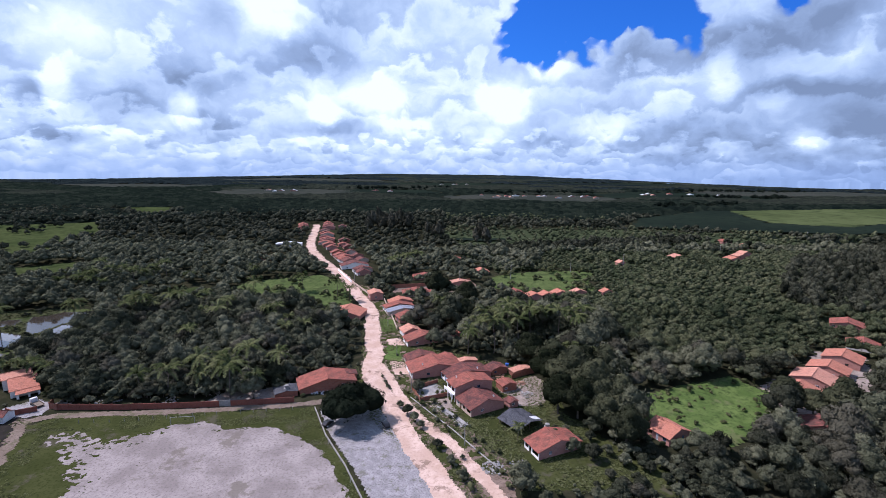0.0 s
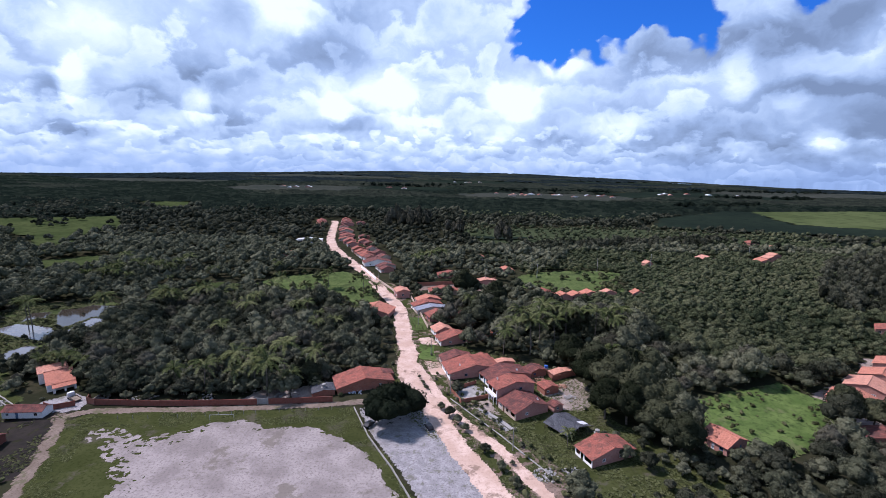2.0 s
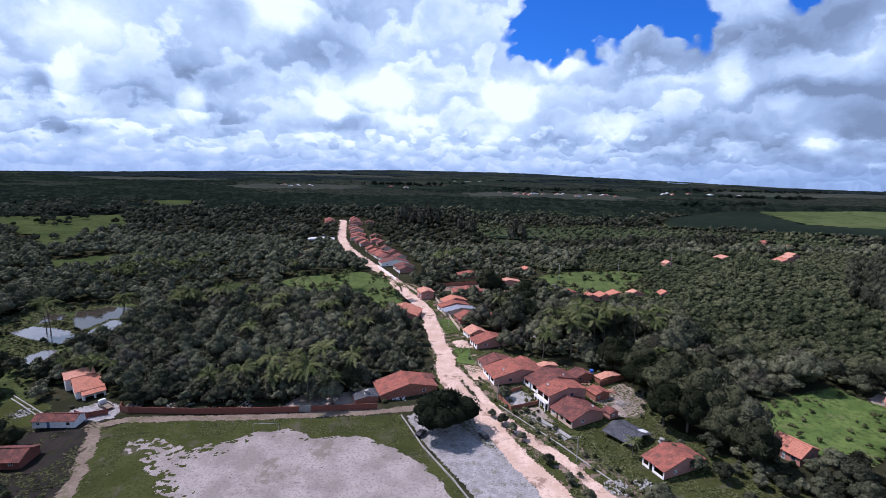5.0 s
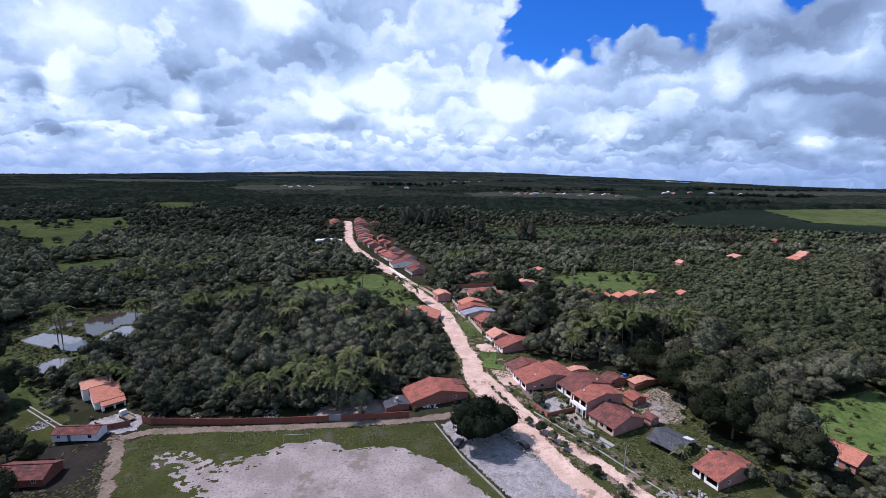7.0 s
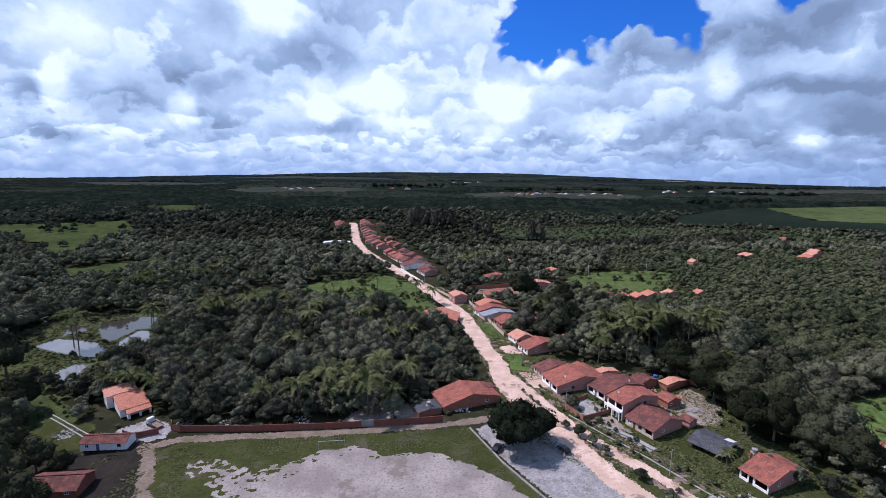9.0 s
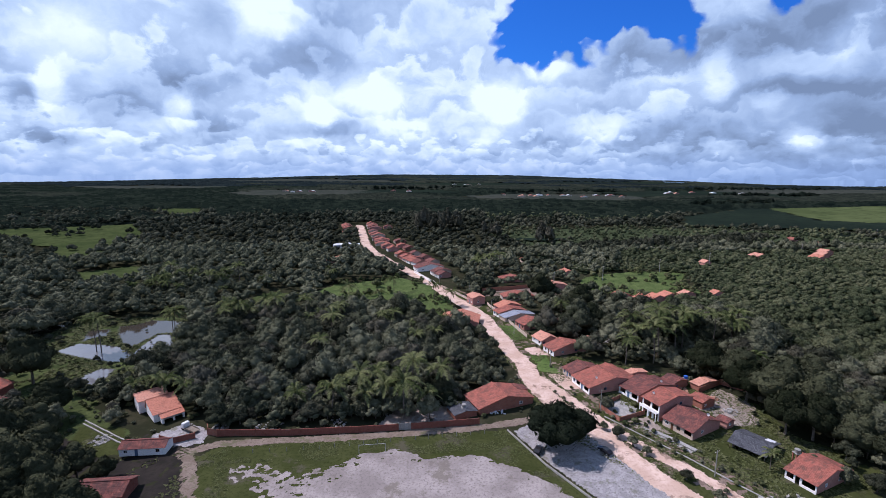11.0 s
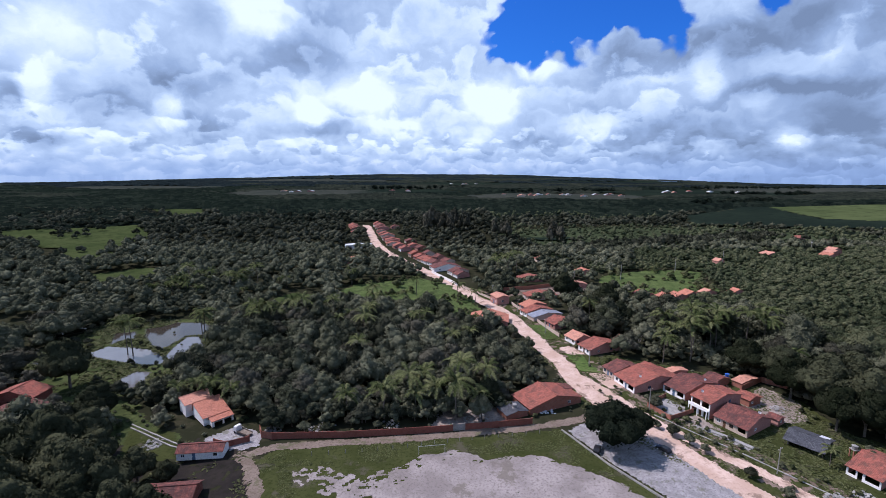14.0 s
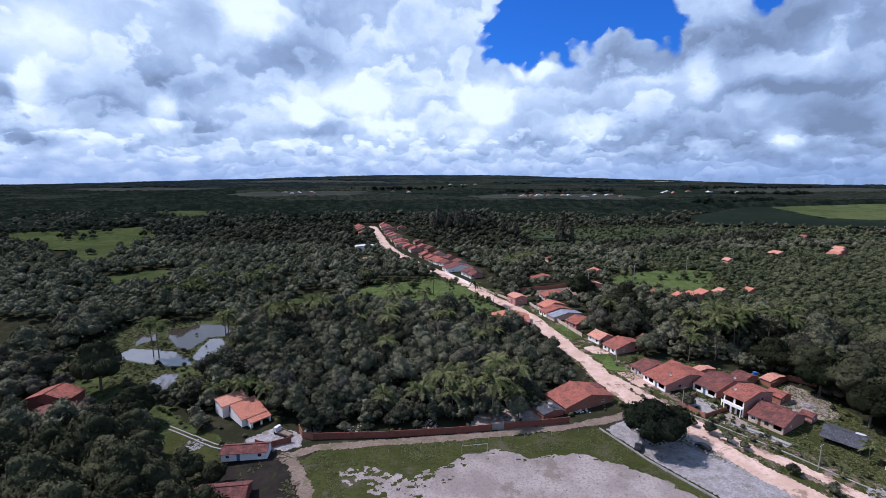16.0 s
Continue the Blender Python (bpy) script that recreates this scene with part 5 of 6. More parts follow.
truck = empty("truck", pose(-141.6, 148.6, float(hgt(-141.6, 148.6)) + 0.03, 0, 0, 150), "small white-cabbed flatbed truck in a yard", "truck")
bm = bmesh.new()
box(bm, 1.6, -1.0, 0.55, 3.2, 1.0, 2.3)
for v in bm.verts:
    if v.co.z > 2 and v.co.x > 3:
        v.co.x -= 0.5
bmesh.ops.bevel(bm, geom=bm.edges[:], offset=0.1, segments=2, affect="EDGES")
cab = part("cab", bm, CAR_WHITE, truck)
bm = bmesh.new()
v = [bm.verts.new(p) for p in ((3.13, -0.85, 1.35), (3.13, 0.85, 1.35), (2.82, 0.8, 2.1), (2.82, -0.8, 2.1))]
bm.faces.new(v)
bmesh.ops.solidify(bm, geom=bm.faces[:], thickness=0.03)
part("windscreen", bm, GLASS, cab)
bm = bmesh.new()
box(bm, -3.2, -1.05, 0.8, 1.45, 1.05, 0.95)
for y in (-1.05, 0.99):
    box(bm, -3.2, y, 0.95, 1.45, y + 0.06, 1.3)
part("flatbed", bm, WOOD, truck, "dark wooden flatbed")
for x in (-2.0, 2.4):
    for s in (-1, 1):
        bm = bmesh.new()
        rod(bm, (x, s * 0.72, 0.42), (x, s * 1.0, 0.42), 0.42, n=16)
        part("wheel", bm, RUBBER, truck)


# ---- yard things ----
def tank(x, y, z, mat, label):
    base = empty("water_tank", pose(x, y, z), label, "water tank")
    bm = bmesh.new()
    rod(bm, (0, 0, 0), (0, 0, 1.0), 0.62, 0.72, 16)
    part("tub", bm, mat, base)
    bm = bmesh.new()
    rod(bm, (0, 0, 1.0), (0, 0, 1.16), 0.76, 0.45, 16)
    part("lid", bm, mat, base)


for x, y, h, mat in ((11.5, 178.5, 2.4, BLUE), (25.0, 180, 2.4, BLUE), (-58.2, 158.0, 2.6, CONCRETE), (31.5, 134, 2.6, CONCRETE)):
    tower = empty("tank_stand", pose(x, y, 0), "brick stand under a water tank", "stand")
    for a in (-0.6, 0.6):
        for b in (-0.6, 0.6):
            bm = bmesh.new()
            box(bm, a - 0.13, b - 0.13, -0.05, a + 0.13, b + 0.13, h - 0.15)
            part("leg", bm, BRICK, tower)
    bm = bmesh.new()
    box(bm, -0.85, -0.85, h - 0.15, 0.85, 0.85, h)
    part("slab", bm, CONCRETE, tower)
    tank(x, y, h, mat, "round blue water tank" if mat is BLUE else "round grey water tank")


def debris(x, y, r, n, mat, label, seed):
    """A low heap of broken slabs and stones."""
    rr = random.Random(seed)
    bm = bmesh.new()
    for _ in range(n):
        a, d = rr.uniform(0, 6.28), r * math.sqrt(rr.random())
        s = rr.uniform(0.15, 0.6)
        m = pose(d * math.cos(a), d * math.sin(a), 0.1 + 0.3 * (1 - d / r) * rr.random(), rr.uniform(-25, 25), rr.uniform(-25, 25), rr.uniform(0, 360))
        bmesh.ops.create_cube(bm, size=1, matrix=m @ Matrix.Diagonal((s * 1.6, s, s * 0.4 + 0.1, 1)))
    ob = part("rubble", bm, mat, None)
    ob.matrix_basis = pose(x, y, float(hgt(x, y)))
    tagged(ob, label, "rubble", kind="stuff")


for k, (x, y, r, n, mat) in enumerate([(13, 117, 3.2, 70, CONCRETE), (20, 118.4, 2.4, 40, CONCRETE), (30, 160, 2.4, 40, CONCRETE), (29, 169, 2, 30, RUST), (-71, 156, 4, 60, CONCRETE),
                                       (-47, 160.5, 3, 40, ZINC), (-84, 160, 4, 40, CONCRETE), (-167, 146, 3, 60, CONCRETE), (-150, 142, 2.2, 30, CONCRETE), (-133, 150, 2.5, 40, CONCRETE), (-118, 150, 4, 40, CONCRETE),
                                       (-152, 123, 3.2, 50, RUST), (118, 148, 3, 50, CONCRETE), (122, 141, 3, 40, ZINC), (-98, 152, 3, 30, CONCRETE), (12, 172, 3, 40, RUST), (-8, 180, 3, 40, CONCRETE), (20, 176, 4, 60, RUST),
                                       (86, 322, 8, 90, CONCRETE), (48, 322, 3, 45, RUST), (10, 225, 4, 50, CONCRETE), (15, 232, 4, 40, ZINC), (33, 210, 4, 40, CONCRETE)]):
    debris(x, y, r, n, mat, "scattered broken slabs and pale rubble in a yard", 100 + k)


# ---- trees ----
def crown_arrays(rs, lobes, leaf, count, core_div):
    """Uneven leafy lobes with loose leaf clumps over them: (leaf verts, leaf quads), (lobe verts, lobe tris)."""
    lv, lf, cv, cf = [], [], [], []
    area = np.array([l[3] * l[3] for l in lobes])
    share = np.maximum(3, (area / area.sum() * count).astype(int))
    for (cx, cy, cz, r, sq), n in zip(lobes, share):
        d = rs.normal(size=(n, 3))
        d[:, 2] = np.where(rs.rand(n) < 0.75, np.abs(d[:, 2]), d[:, 2])
        d /= np.linalg.norm(d, axis=1)[:, None]
        rad = r * (0.80 + 0.34 * rs.rand(n))
        c = np.stack([cx + d[:, 0] * rad, cy + d[:, 1] * rad, cz + d[:, 2] * rad * sq], -1)
        nrm = d + rs.normal(size=(n, 3)) * 0.55
        nrm /= np.linalg.norm(nrm, axis=1)[:, None]
        a = np.cross(nrm, rs.normal(size=(n, 3)))
        a /= np.linalg.norm(a, axis=1)[:, None]
        b = np.cross(nrm, a)
        s = leaf * (0.6 + 0.8 * rs.rand(n))[:, None]
        k = len(lv) * 0 + sum(len(q) for q in lv)
        quad = np.stack([c - a * s, c + b * s * 0.75 - nrm * s * 0.15, c + a * s, c - b * s * 0.6 - nrm * s * 0.15], 1).reshape(-1, 3)
        lv.append(quad)
        lf.append(k + np.arange(n * 4).reshape(n, 4))
        bm = bmesh.new()
        bmesh.ops.create_icosphere(bm, subdivisions=core_div, radius=1)
        v = np.array([p.co for p in bm.verts])
        f = np.array([[p.index for p in q.verts] for q in bm.faces])
        bm.free()
        v = v * (0.66 + 0.40 * rs.rand(len(v)))[:, None] * np.array([r, r, r * sq]) + np.array([cx, cy, cz])
        cf.append(f + sum(len(q) for q in cv))
        cv.append(v)
    return np.concatenate(lv), np.concatenate(lf), np.concatenate(cv), np.concatenate(cf)


def lobe_set(rs, n, spread, height, r, top=0.0):
    out = [(0, 0, height, r * 1.1, 0.8)]
    for k in range(n):
        a = 2 * math.pi * (k + rs.rand() * 0.7) / n
        d = spread * (0.6 + 0.5 * rs.rand())
        out.append((d * math.cos(a), d * math.sin(a), height * (0.72 + 0.22 * rs.rand()), r * (0.62 + 0.35 * rs.rand()), 0.78))
    for k in range(int(top)):
        a, d = rs.rand() * 6.28, spread * 0.45 * rs.rand()
        out.append((d * math.cos(a), d * math.sin(a), height * (1.1 + 0.22 * rs.rand()), r * 0.6, 0.85))
    return out


def tree_kind(name, seed, n, spread, height, r, leaf, count, leaf_mat, label, group, top=2):
    """A tree: an empty with a trunk that forks into limbs, and a crown of leaf clumps."""
    rs = np.random.RandomState(seed)
    lobes = lobe_set(rs, n, spread, height, r, top)
    lv, lf, cv, cf = crown_arrays(rs, lobes, leaf, count, 2)
    root = empty(name, Matrix(), label, "tree", group)
    bm = bmesh.new()
    fork = height * 0.42
    rod(bm, (0, 0, -0.4), (0.1, 0, fork), 0.05 * height, 0.035 * height, 7)
    for cx, cy, cz, *_ in lobes[1:n + 1]:
        rod(bm, (0.1, 0, fork - 0.2), (cx * 0.75, cy * 0.75, cz), 0.026 * height, 0.008 * height, 5)
    part("trunk", bm, BARK, root)
    tri = lf[:, [0, 1, 2]]
    crown = new("crown", mesh_of("crown", np.concatenate([lv, cv]), np.concatenate([tri, cf + len(lv)]), [leaf_mat], smooth_=True))
    crown.parent = root
    return root


def palm_kind(seed, h, label, fronds=18, length=5.6):
    rs = random.Random(seed)
    root = empty("palm_tree", Matrix(), label, "palm", "palms")
    bm = bmesh.new()
    lean = rs.uniform(-0.6, 0.6)
    last = Vector((0, 0, -0.3))
    for k in range(1, 7):
        q = Vector((lean * (k / 6) ** 2, 0.2 * math.sin(k), h * k / 6))
        rod(bm, last, q, 0.20 - 0.015 * k, 0.19 - 0.016 * k, 7)
        last = q
    part("trunk", bm, BARK, root)
    for k in range(fronds):
        bm = bmesh.new()
        a = 6.283 * k / fronds + rs.uniform(-0.2, 0.2)
        rise = rs.uniform(0.0, 1.35)
        L = length * rs.uniform(0.8, 1.15)
        out = Vector((math.cos(a), math.sin(a), 0))
        side = Vector((-out.y, out.x, 0))
        pts = []
        N = 11
        for i in range(N + 1):
            t = i / N
            pts.append(last + out * L * (t * (0.95 - 0.25 * t * max(0, rise))) + Vector((0, 0, 1)) * L * (rise * t - (0.42 + 0.5 * rise) * t * t))
        for i in range(N):
            p, q = pts[i], pts[i + 1]
            rod(bm, p, q, 0.05, 0.04, 3)
            for s in (-1, 1):
                for e in (0.25, 0.75):
                    c = p.lerp(q, e)
                    w = (0.95 - 0.6 * abs(2 * (i + e) / N - 0.85)) * length * 0.21
                    tip = c + side * s * w + out * w * 0.6 - Vector((0, 0, w * rs.uniform(0.1, 0.5)))
                    d = (q - p) * 0.30
                    v = [bm.verts.new(x) for x in (c - d, c + d, tip)]
                    bm.faces.new(v)
        part("frond", bm, FROND, root)
    return root


BROAD = [tree_kind("tree", 11 + k, 7, 3.3, 6.2, 2.7, 0.40, 1150, (LEAF, LEAF, LEAF_DARK, LEAF, LEAF_GREY)[k],
                   ("broad-crowned dark green woodland tree", "spreading green woodland tree", "dense blackish-green fruit tree", "rounded green woodland tree", "grey-green thin-leaved woodland tree")[k],
                   "woodland trees", 2 + k % 3) for k in range(5)]
BUSH = [tree_kind("bush", 31 + k, 4, 1.0, 1.7, 1.1, 0.26, 220, (LEAF_BUSH, LEAF)[k], "low leafy green bush", "bushes", 1) for k in range(2)]
for b in BUSH:
    b["category"] = "bush"
MANGO = tree_kind("mango_tree", 51, 9, 5.6, 6.0, 3.4, 0.36, 3600, LEAF_MANGO, "very wide dense dark mango tree shading the gravel lot", "mango trees", 5)
MANGO2 = tree_kind("mango_tree", 53, 8, 3.0, 5.4, 2.6, 0.34, 1400, LEAF_FRUIT, "dense dark round mango tree near the houses", "mango trees", 4)
PALM = [palm_kind(71 + k, 8.0 + 1.6 * k, "tall feathery palm with drooping fronds") for k in range(3)]
first = {}


def plant(ob, x, y, s=1.0, turn=0.0, squash=1.0):
    m = pose(x, y, float(hgt(x, y)), 0, 0, turn) @ Matrix.Diagonal((s, s, s * squash, 1))
    if ob not in first:
        first[ob] = 1
        ob.matrix_basis = m
        return ob
    return copy_thing(ob, m)


def open_ground(x, y):
    """How far a spot lies inside the nearest clearing, with its margin; positive: no tree."""
    best = np.full(np.shape(x), -1e9)
    for f, margin in CLEAR:
        best = np.maximum(best, f(x, y) + margin)
    return best


# trees that stand out
plant(MANGO, -32.2, 142.4, 1.38, 20, 0.95)
rnd = random.Random(21)
for x, y, s in ((-191.6, 158.4, 1.6), (-218.6, 182.4, 1.35), (-186, 133, 1.3), (-177, 127, 1.2), (-170, 122, 1.1), (-194, 137, 1.0), (-181, 140, 0.9), (-203, 146, 0.9), (-205, 117, 1.2), (-188, 118, 1.2), (-160, 128, 0.8), (-163, 121, 0.9), (-154, 112, 0.9), (-166, 114, 1.0), (-145, 108, 0.8), (-176, 108, 1.1), (-152, 127, 0.5), (-210, 130, 1.0), (-215, 140, 0.9),
                (-192, 124, 0.9), (-183, 121, 0.9), (-200, 136, 0.9), (-175, 134, 0.9), (-183, 112, 1.0), (-197, 110, 1.0), (-168, 108, 0.9), (40, 168, 1.3), (46, 160, 1.35), (50, 150, 1.2), (44, 144, 0.9), (38, 147, 0.9), (43, 178, 1.2), (52, 168, 1.3), (60, 166, 1.2), (36, 186, 1.1), (50, 138, 1.0), (54, 128, 1.0), (58, 145, 1.0),
                (118, 150, 1.0), (124, 146, 0.8), (132, 143, 1.0), (128, 134, 0.7), (-6, 292, 1.2), (10, 245, 1.1), (2, 258, 1.0), (12, 268, 1.1), (-2, 236, 0.9), (-66, 168, 0.6), (-63, 163, 0.5)):
    plant(MANGO2, x, y, s * rnd.uniform(0.9, 1.1), rnd.uniform(0, 360), rnd.uniform(0.9, 1.15))
for x, y, s in ((33, 130, 0.55), (37, 125, 0.6), (42, 121.5, 0.7), (46, 135, 0.8), (52, 131, 0.9), (40, 129.5, 0.7), (56, 134, 0.9), (34.5, 136, 0.6), (60, 132, 0.8), (62, 138, 0.7), (-16.0, 149.5, 0.6), (-13.2, 145.2, 0.85), (-10.6, 140.8, 0.85), (-8.2, 136.8, 0.75), (-2.8, 126, 0.8), (1.2, 118.5, 0.7), (4.2, 111.5, 0.8), (-23.4, 167.5, 0.5), (-21.8, 163.5, 0.45), (-25.2, 172.5, 0.4), (-0.6, 153, 0.3), (-12.5, 170, 0.35), (-10, 176, 0.3),
                (33, 152, 0.4), (36, 158, 0.35), (4.5, 121, 0.3), (12, 128, 0.2), (44, 113, 0.7), (50, 119, 0.9), (46, 108, 0.9), (52, 106, 0.8), (59, 107, 1.0), (39, 109, 0.6), (47, 124, 0.8), (55, 123, 0.9), (44, 131, 0.8), (38, 136, 0.7), (60, 118, 0.8), (66, 118, 0.8), (40, 103, 0.9), (33, 106, 0.5), (64, 107, 1.0), (72, 115, 0.9), (80, 118, 0.8), (56, 116, 0.9), (62, 112, 1.0)):
    plant(BROAD[rnd.randrange(4)], x, y, s * rnd.uniform(0.72, 0.9), rnd.uniform(0, 360))
for x, y, s in ((-148, 124.5, 0.4), (-155, 121, 0.5), (-160, 116, 0.6), (-136, 108, 0.4), (-146, 110.5, 0.45), (-170, 132, 0.5), (-163, 131.5, 0.45), (-158.5, 133, 0.3), (-180, 146, 0.5), (-168, 155, 0.35), (-184, 152, 0.5),
                (-230, 190, 0.7), (-240, 196, 0.8), (-212, 196, 0.35), (-206, 200, 0.25), (-188, 196, 0.5), (-184, 190, 0.6), (-240, 222, 0.5), (-228, 230, 0.4), (-212, 240, 0.3), (-186, 222, 0.5), (-200, 224, 0.25)):
    plant(BROAD[2 if s > 0.45 else 0], x, y, s * 0.9, rnd.uniform(0, 360))
for x, y, k, s in ((9.8, 198, 1, 1.0), (15, 205, 2, 1.0), (21.7, 199, 1, 1.1), (27, 207, 2, 1.0), (33.4, 205, 1, 1.0), (40, 212, 2, 1.05), (53.8, 212, 2, 1.0), (60, 210, 1, 1.05), (66, 216, 2, 1.0), (48, 220, 1, 1.0),
                   (30, 215, 2, 1.1), (20, 218, 1, 1.0), (45.9, 171, 0, 0.9), (62, 176, 0, 1.0), (52, 182, 1, 0.8), (-77.6, 155, 1, 1.0), (-75.3, 166, 2, 0.95), (-84, 160, 0, 1.0), (-90, 158, 0, 0.8), (-70, 158, 0, 0.8),
                   (-100, 156, 0, 1.1), (-93, 164, 1, 0.9), (-66, 172, 1, 0.8), (-88, 170, 0, 1.0), (-112, 158, 0, 0.8), (-217.5, 213.4, 2, 0.95), (-214.5, 212.2, 2, 1.0), (-192, 230, 2, 0.9), (-195, 233, 1, 0.9), (-160, 168, 0, 0.9),
                   (-166, 171, 0, 0.8), (-152, 166, 0, 0.8), (-172, 170, 0, 0.7), (21.8, 130.5, 0, 0.5), (-3.5, 250, 1, 0.8), (-70, 290, 1, 0.8), (-60, 280, 0, 0.9), (-95, 300, 1, 0.9), (-100, 270, 1, 0.8), (-120, 280, 1, 0.9),
                   (-155, 260, 1, 0.9), (-170, 250, 1, 0.9), (-40, 345, 2, 0.9), (-30, 352, 2, 1.0), (-22, 360, 2, 1.0), (-35, 362, 1, 1.0)):
    plant(PALM[k], x, y, s * (1.22 if x > 5 and y > 190 else 1.15), rnd.uniform(0, 360))

# trees that stand in the flooded ground
r6 = np.random.RandomState(46)
for x, y, s in zip(r6.uniform(-288, -240, 22), r6.uniform(206, 268, 22), r6.uniform(0.45, 0.9, 22)):
    plant(BROAD[(2, 4, 2, 1)[int(s * 100) % 4]], float(x), float(y), float(s), float(s * 7777 % 360))
# low wild palms among the wood's trees
r5 = np.random.RandomState(45)
wx, wy = r5.uniform(-262, -62, 150), r5.uniform(168, 335, 150)
wild = (open_ground(wx, wy) < -2) & (wx > -70 - wy * 0.75) & (fbm(wx / 45, wy / 45, 37, 2) > 0.46)
for x, y, pick in list(zip(wx[wild], wy[wild], r5.rand(wild.sum())))[:46]:
    plant(PALM[int(pick * 30) % 3], float(x), float(y), 0.72 + 0.3 * float(pick), float(pick * 3600 % 360))

# trees and bushes in the yards below the meadow
gx, gy = np.meshgrid(np.arange(40, 128, 5.2), np.arange(97, 136, 5.2))
r9 = np.random.RandomState(29)
yx, yy = gx.ravel() + r9.uniform(-2.2, 2.2, gx.size), gy.ravel() + r9.uniform(-2.2, 2.2, gx.size)
free = np.maximum.reduce([from_poly(yx, yy, f) for f in FOOT] + [from_poly(yx, yy, MEADOW_R) + 1.5])
for x, y, f, pick in zip(yx, yy, free, r9.rand(len(yx))):
    if f < -3.2 and pick < 0.72 and y < 0.62 * x + 92 and not (26 < x - 0.2 * (y - 110) < 44 and y > 108):
        plant(BROAD[int(pick * 50) % 4], float(x), float(y), 0.55 + 0.5 * float(pick * 31 % 1), float(pick * 3600 % 360), 0.9)

# the wood: places of its trees out to the middle distance; the nearest stand singly
rs = np.random.RandomState(7)
gx, gy = np.meshgrid(np.arange(-270, 262, 5.9), np.arange(104, 262, 5.9))
tx, ty = gx.ravel() + rs.uniform(-2.8, 2.8, gx.size), gy.ravel() + rs.uniform(-2.8, 2.8, gx.size)
seen = (tx > -60 - (ty + 25) * 1.05 - 45) & (tx < (ty + 25) * 1.02 + 15)
ok = (open_ground(tx, ty) < 0) & seen
tx, ty = tx[ok], ty[ok]
size = 0.40 + 0.85 * fbm(tx / 22, ty / 22, 3, 3) + rs.uniform(-0.2, 0.25, len(tx))
lowland = smooth(tx, 62, 110) * smooth(ty, 176, 205)
size *= np.exp(rs.normal(size=len(tx)) * 0.2) * (1 - 0.30 * lowland)
size *= 1 - 0.52 * smooth(9 - np.hypot((tx - 36) / 4.0, (ty - 207) / 1.6), 0, 4)
roadside = line_shape(ROAD, ROAD_W)
size *= np.where((ty > 165) & (tx < -20), 0.42 + 0.58 * smooth(-roadside(tx, ty), 3, 19), 1.0)
order = np.argsort(np.hypot(tx + 50, ty - 20))
for i in order[:70]:
    pick = rs.rand()
    k = 2 if pick < 0.18 or (tx[i] < -150 and ty[i] < 150) else 4 if pick < 0.28 else (0, 1, 3)[int(pick * 1000) % 3]
    plant(BROAD[k], tx[i], ty[i], float(size[i]) * 1.12, float(pick * 3600 % 360), 0.85 + 0.3 * float(pick * 77 % 1))
rest = order[70:]

# thicket close behind the long wall
wx, wy = rs.uniform(-128, -57, 110), rs.uniform(0, 16, 110)
wy = wy + 151.5 + 0.085 * (wx + 128)
for x, y, s in zip(wx, wy, rs.uniform(0.5, 1.05, 110)):
    if abs(x + 77) > 5 and not -83 < x < -60 or y > 160:
        plant(BROAD[int(s * 1000) % 5], float(x), float(y), float(s), float(s * 9999 % 360))
# bushes along edges and in yards
gx, gy = np.meshgrid(np.arange(-240, 140, 4.2), np.arange(104, 255, 4.2))
bx, by = gx.ravel() + rs.uniform(-1.9, 1.9, gx.size), gy.ravel() + rs.uniform(-1.9, 1.9, gx.size)
o = open_ground(bx, by)
hard = np.maximum.reduce([f(bx, by) for f in (line_shape(ROAD, ROAD_W), line_shape(LANE, lane_w), line_shape(CROSS, [5] * len(CROSS)), line_shape(LEFTWAY, [5] * len(LEFTWAY)), poly_shape(FIELD), poly_shape(LOT),
                                                    poly_shape(YARD_R), poly_shape(YARD_TRUCK), poly_shape(LAWN), poly_shape(WETLAND), *(poly_shape(f) for f in FOOT))])
seen = (bx > -60 - (by + 25) * 1.05 - 20) & (bx < (by + 25) * 1.02)
ok = (o > -1) & (o < 6) & (hard < -1.2) & seen & (fbm(bx / 9, by / 9, 8, 3) > 0.47)
for x, y, pick in zip(bx[ok], by[ok], rs.rand(ok.sum())):
    plant(BUSH[int(pick * 100) % 2], x, y, 0.45 + 0.6 * float(pick * 13 % 1), float(pick * 3600 % 360))


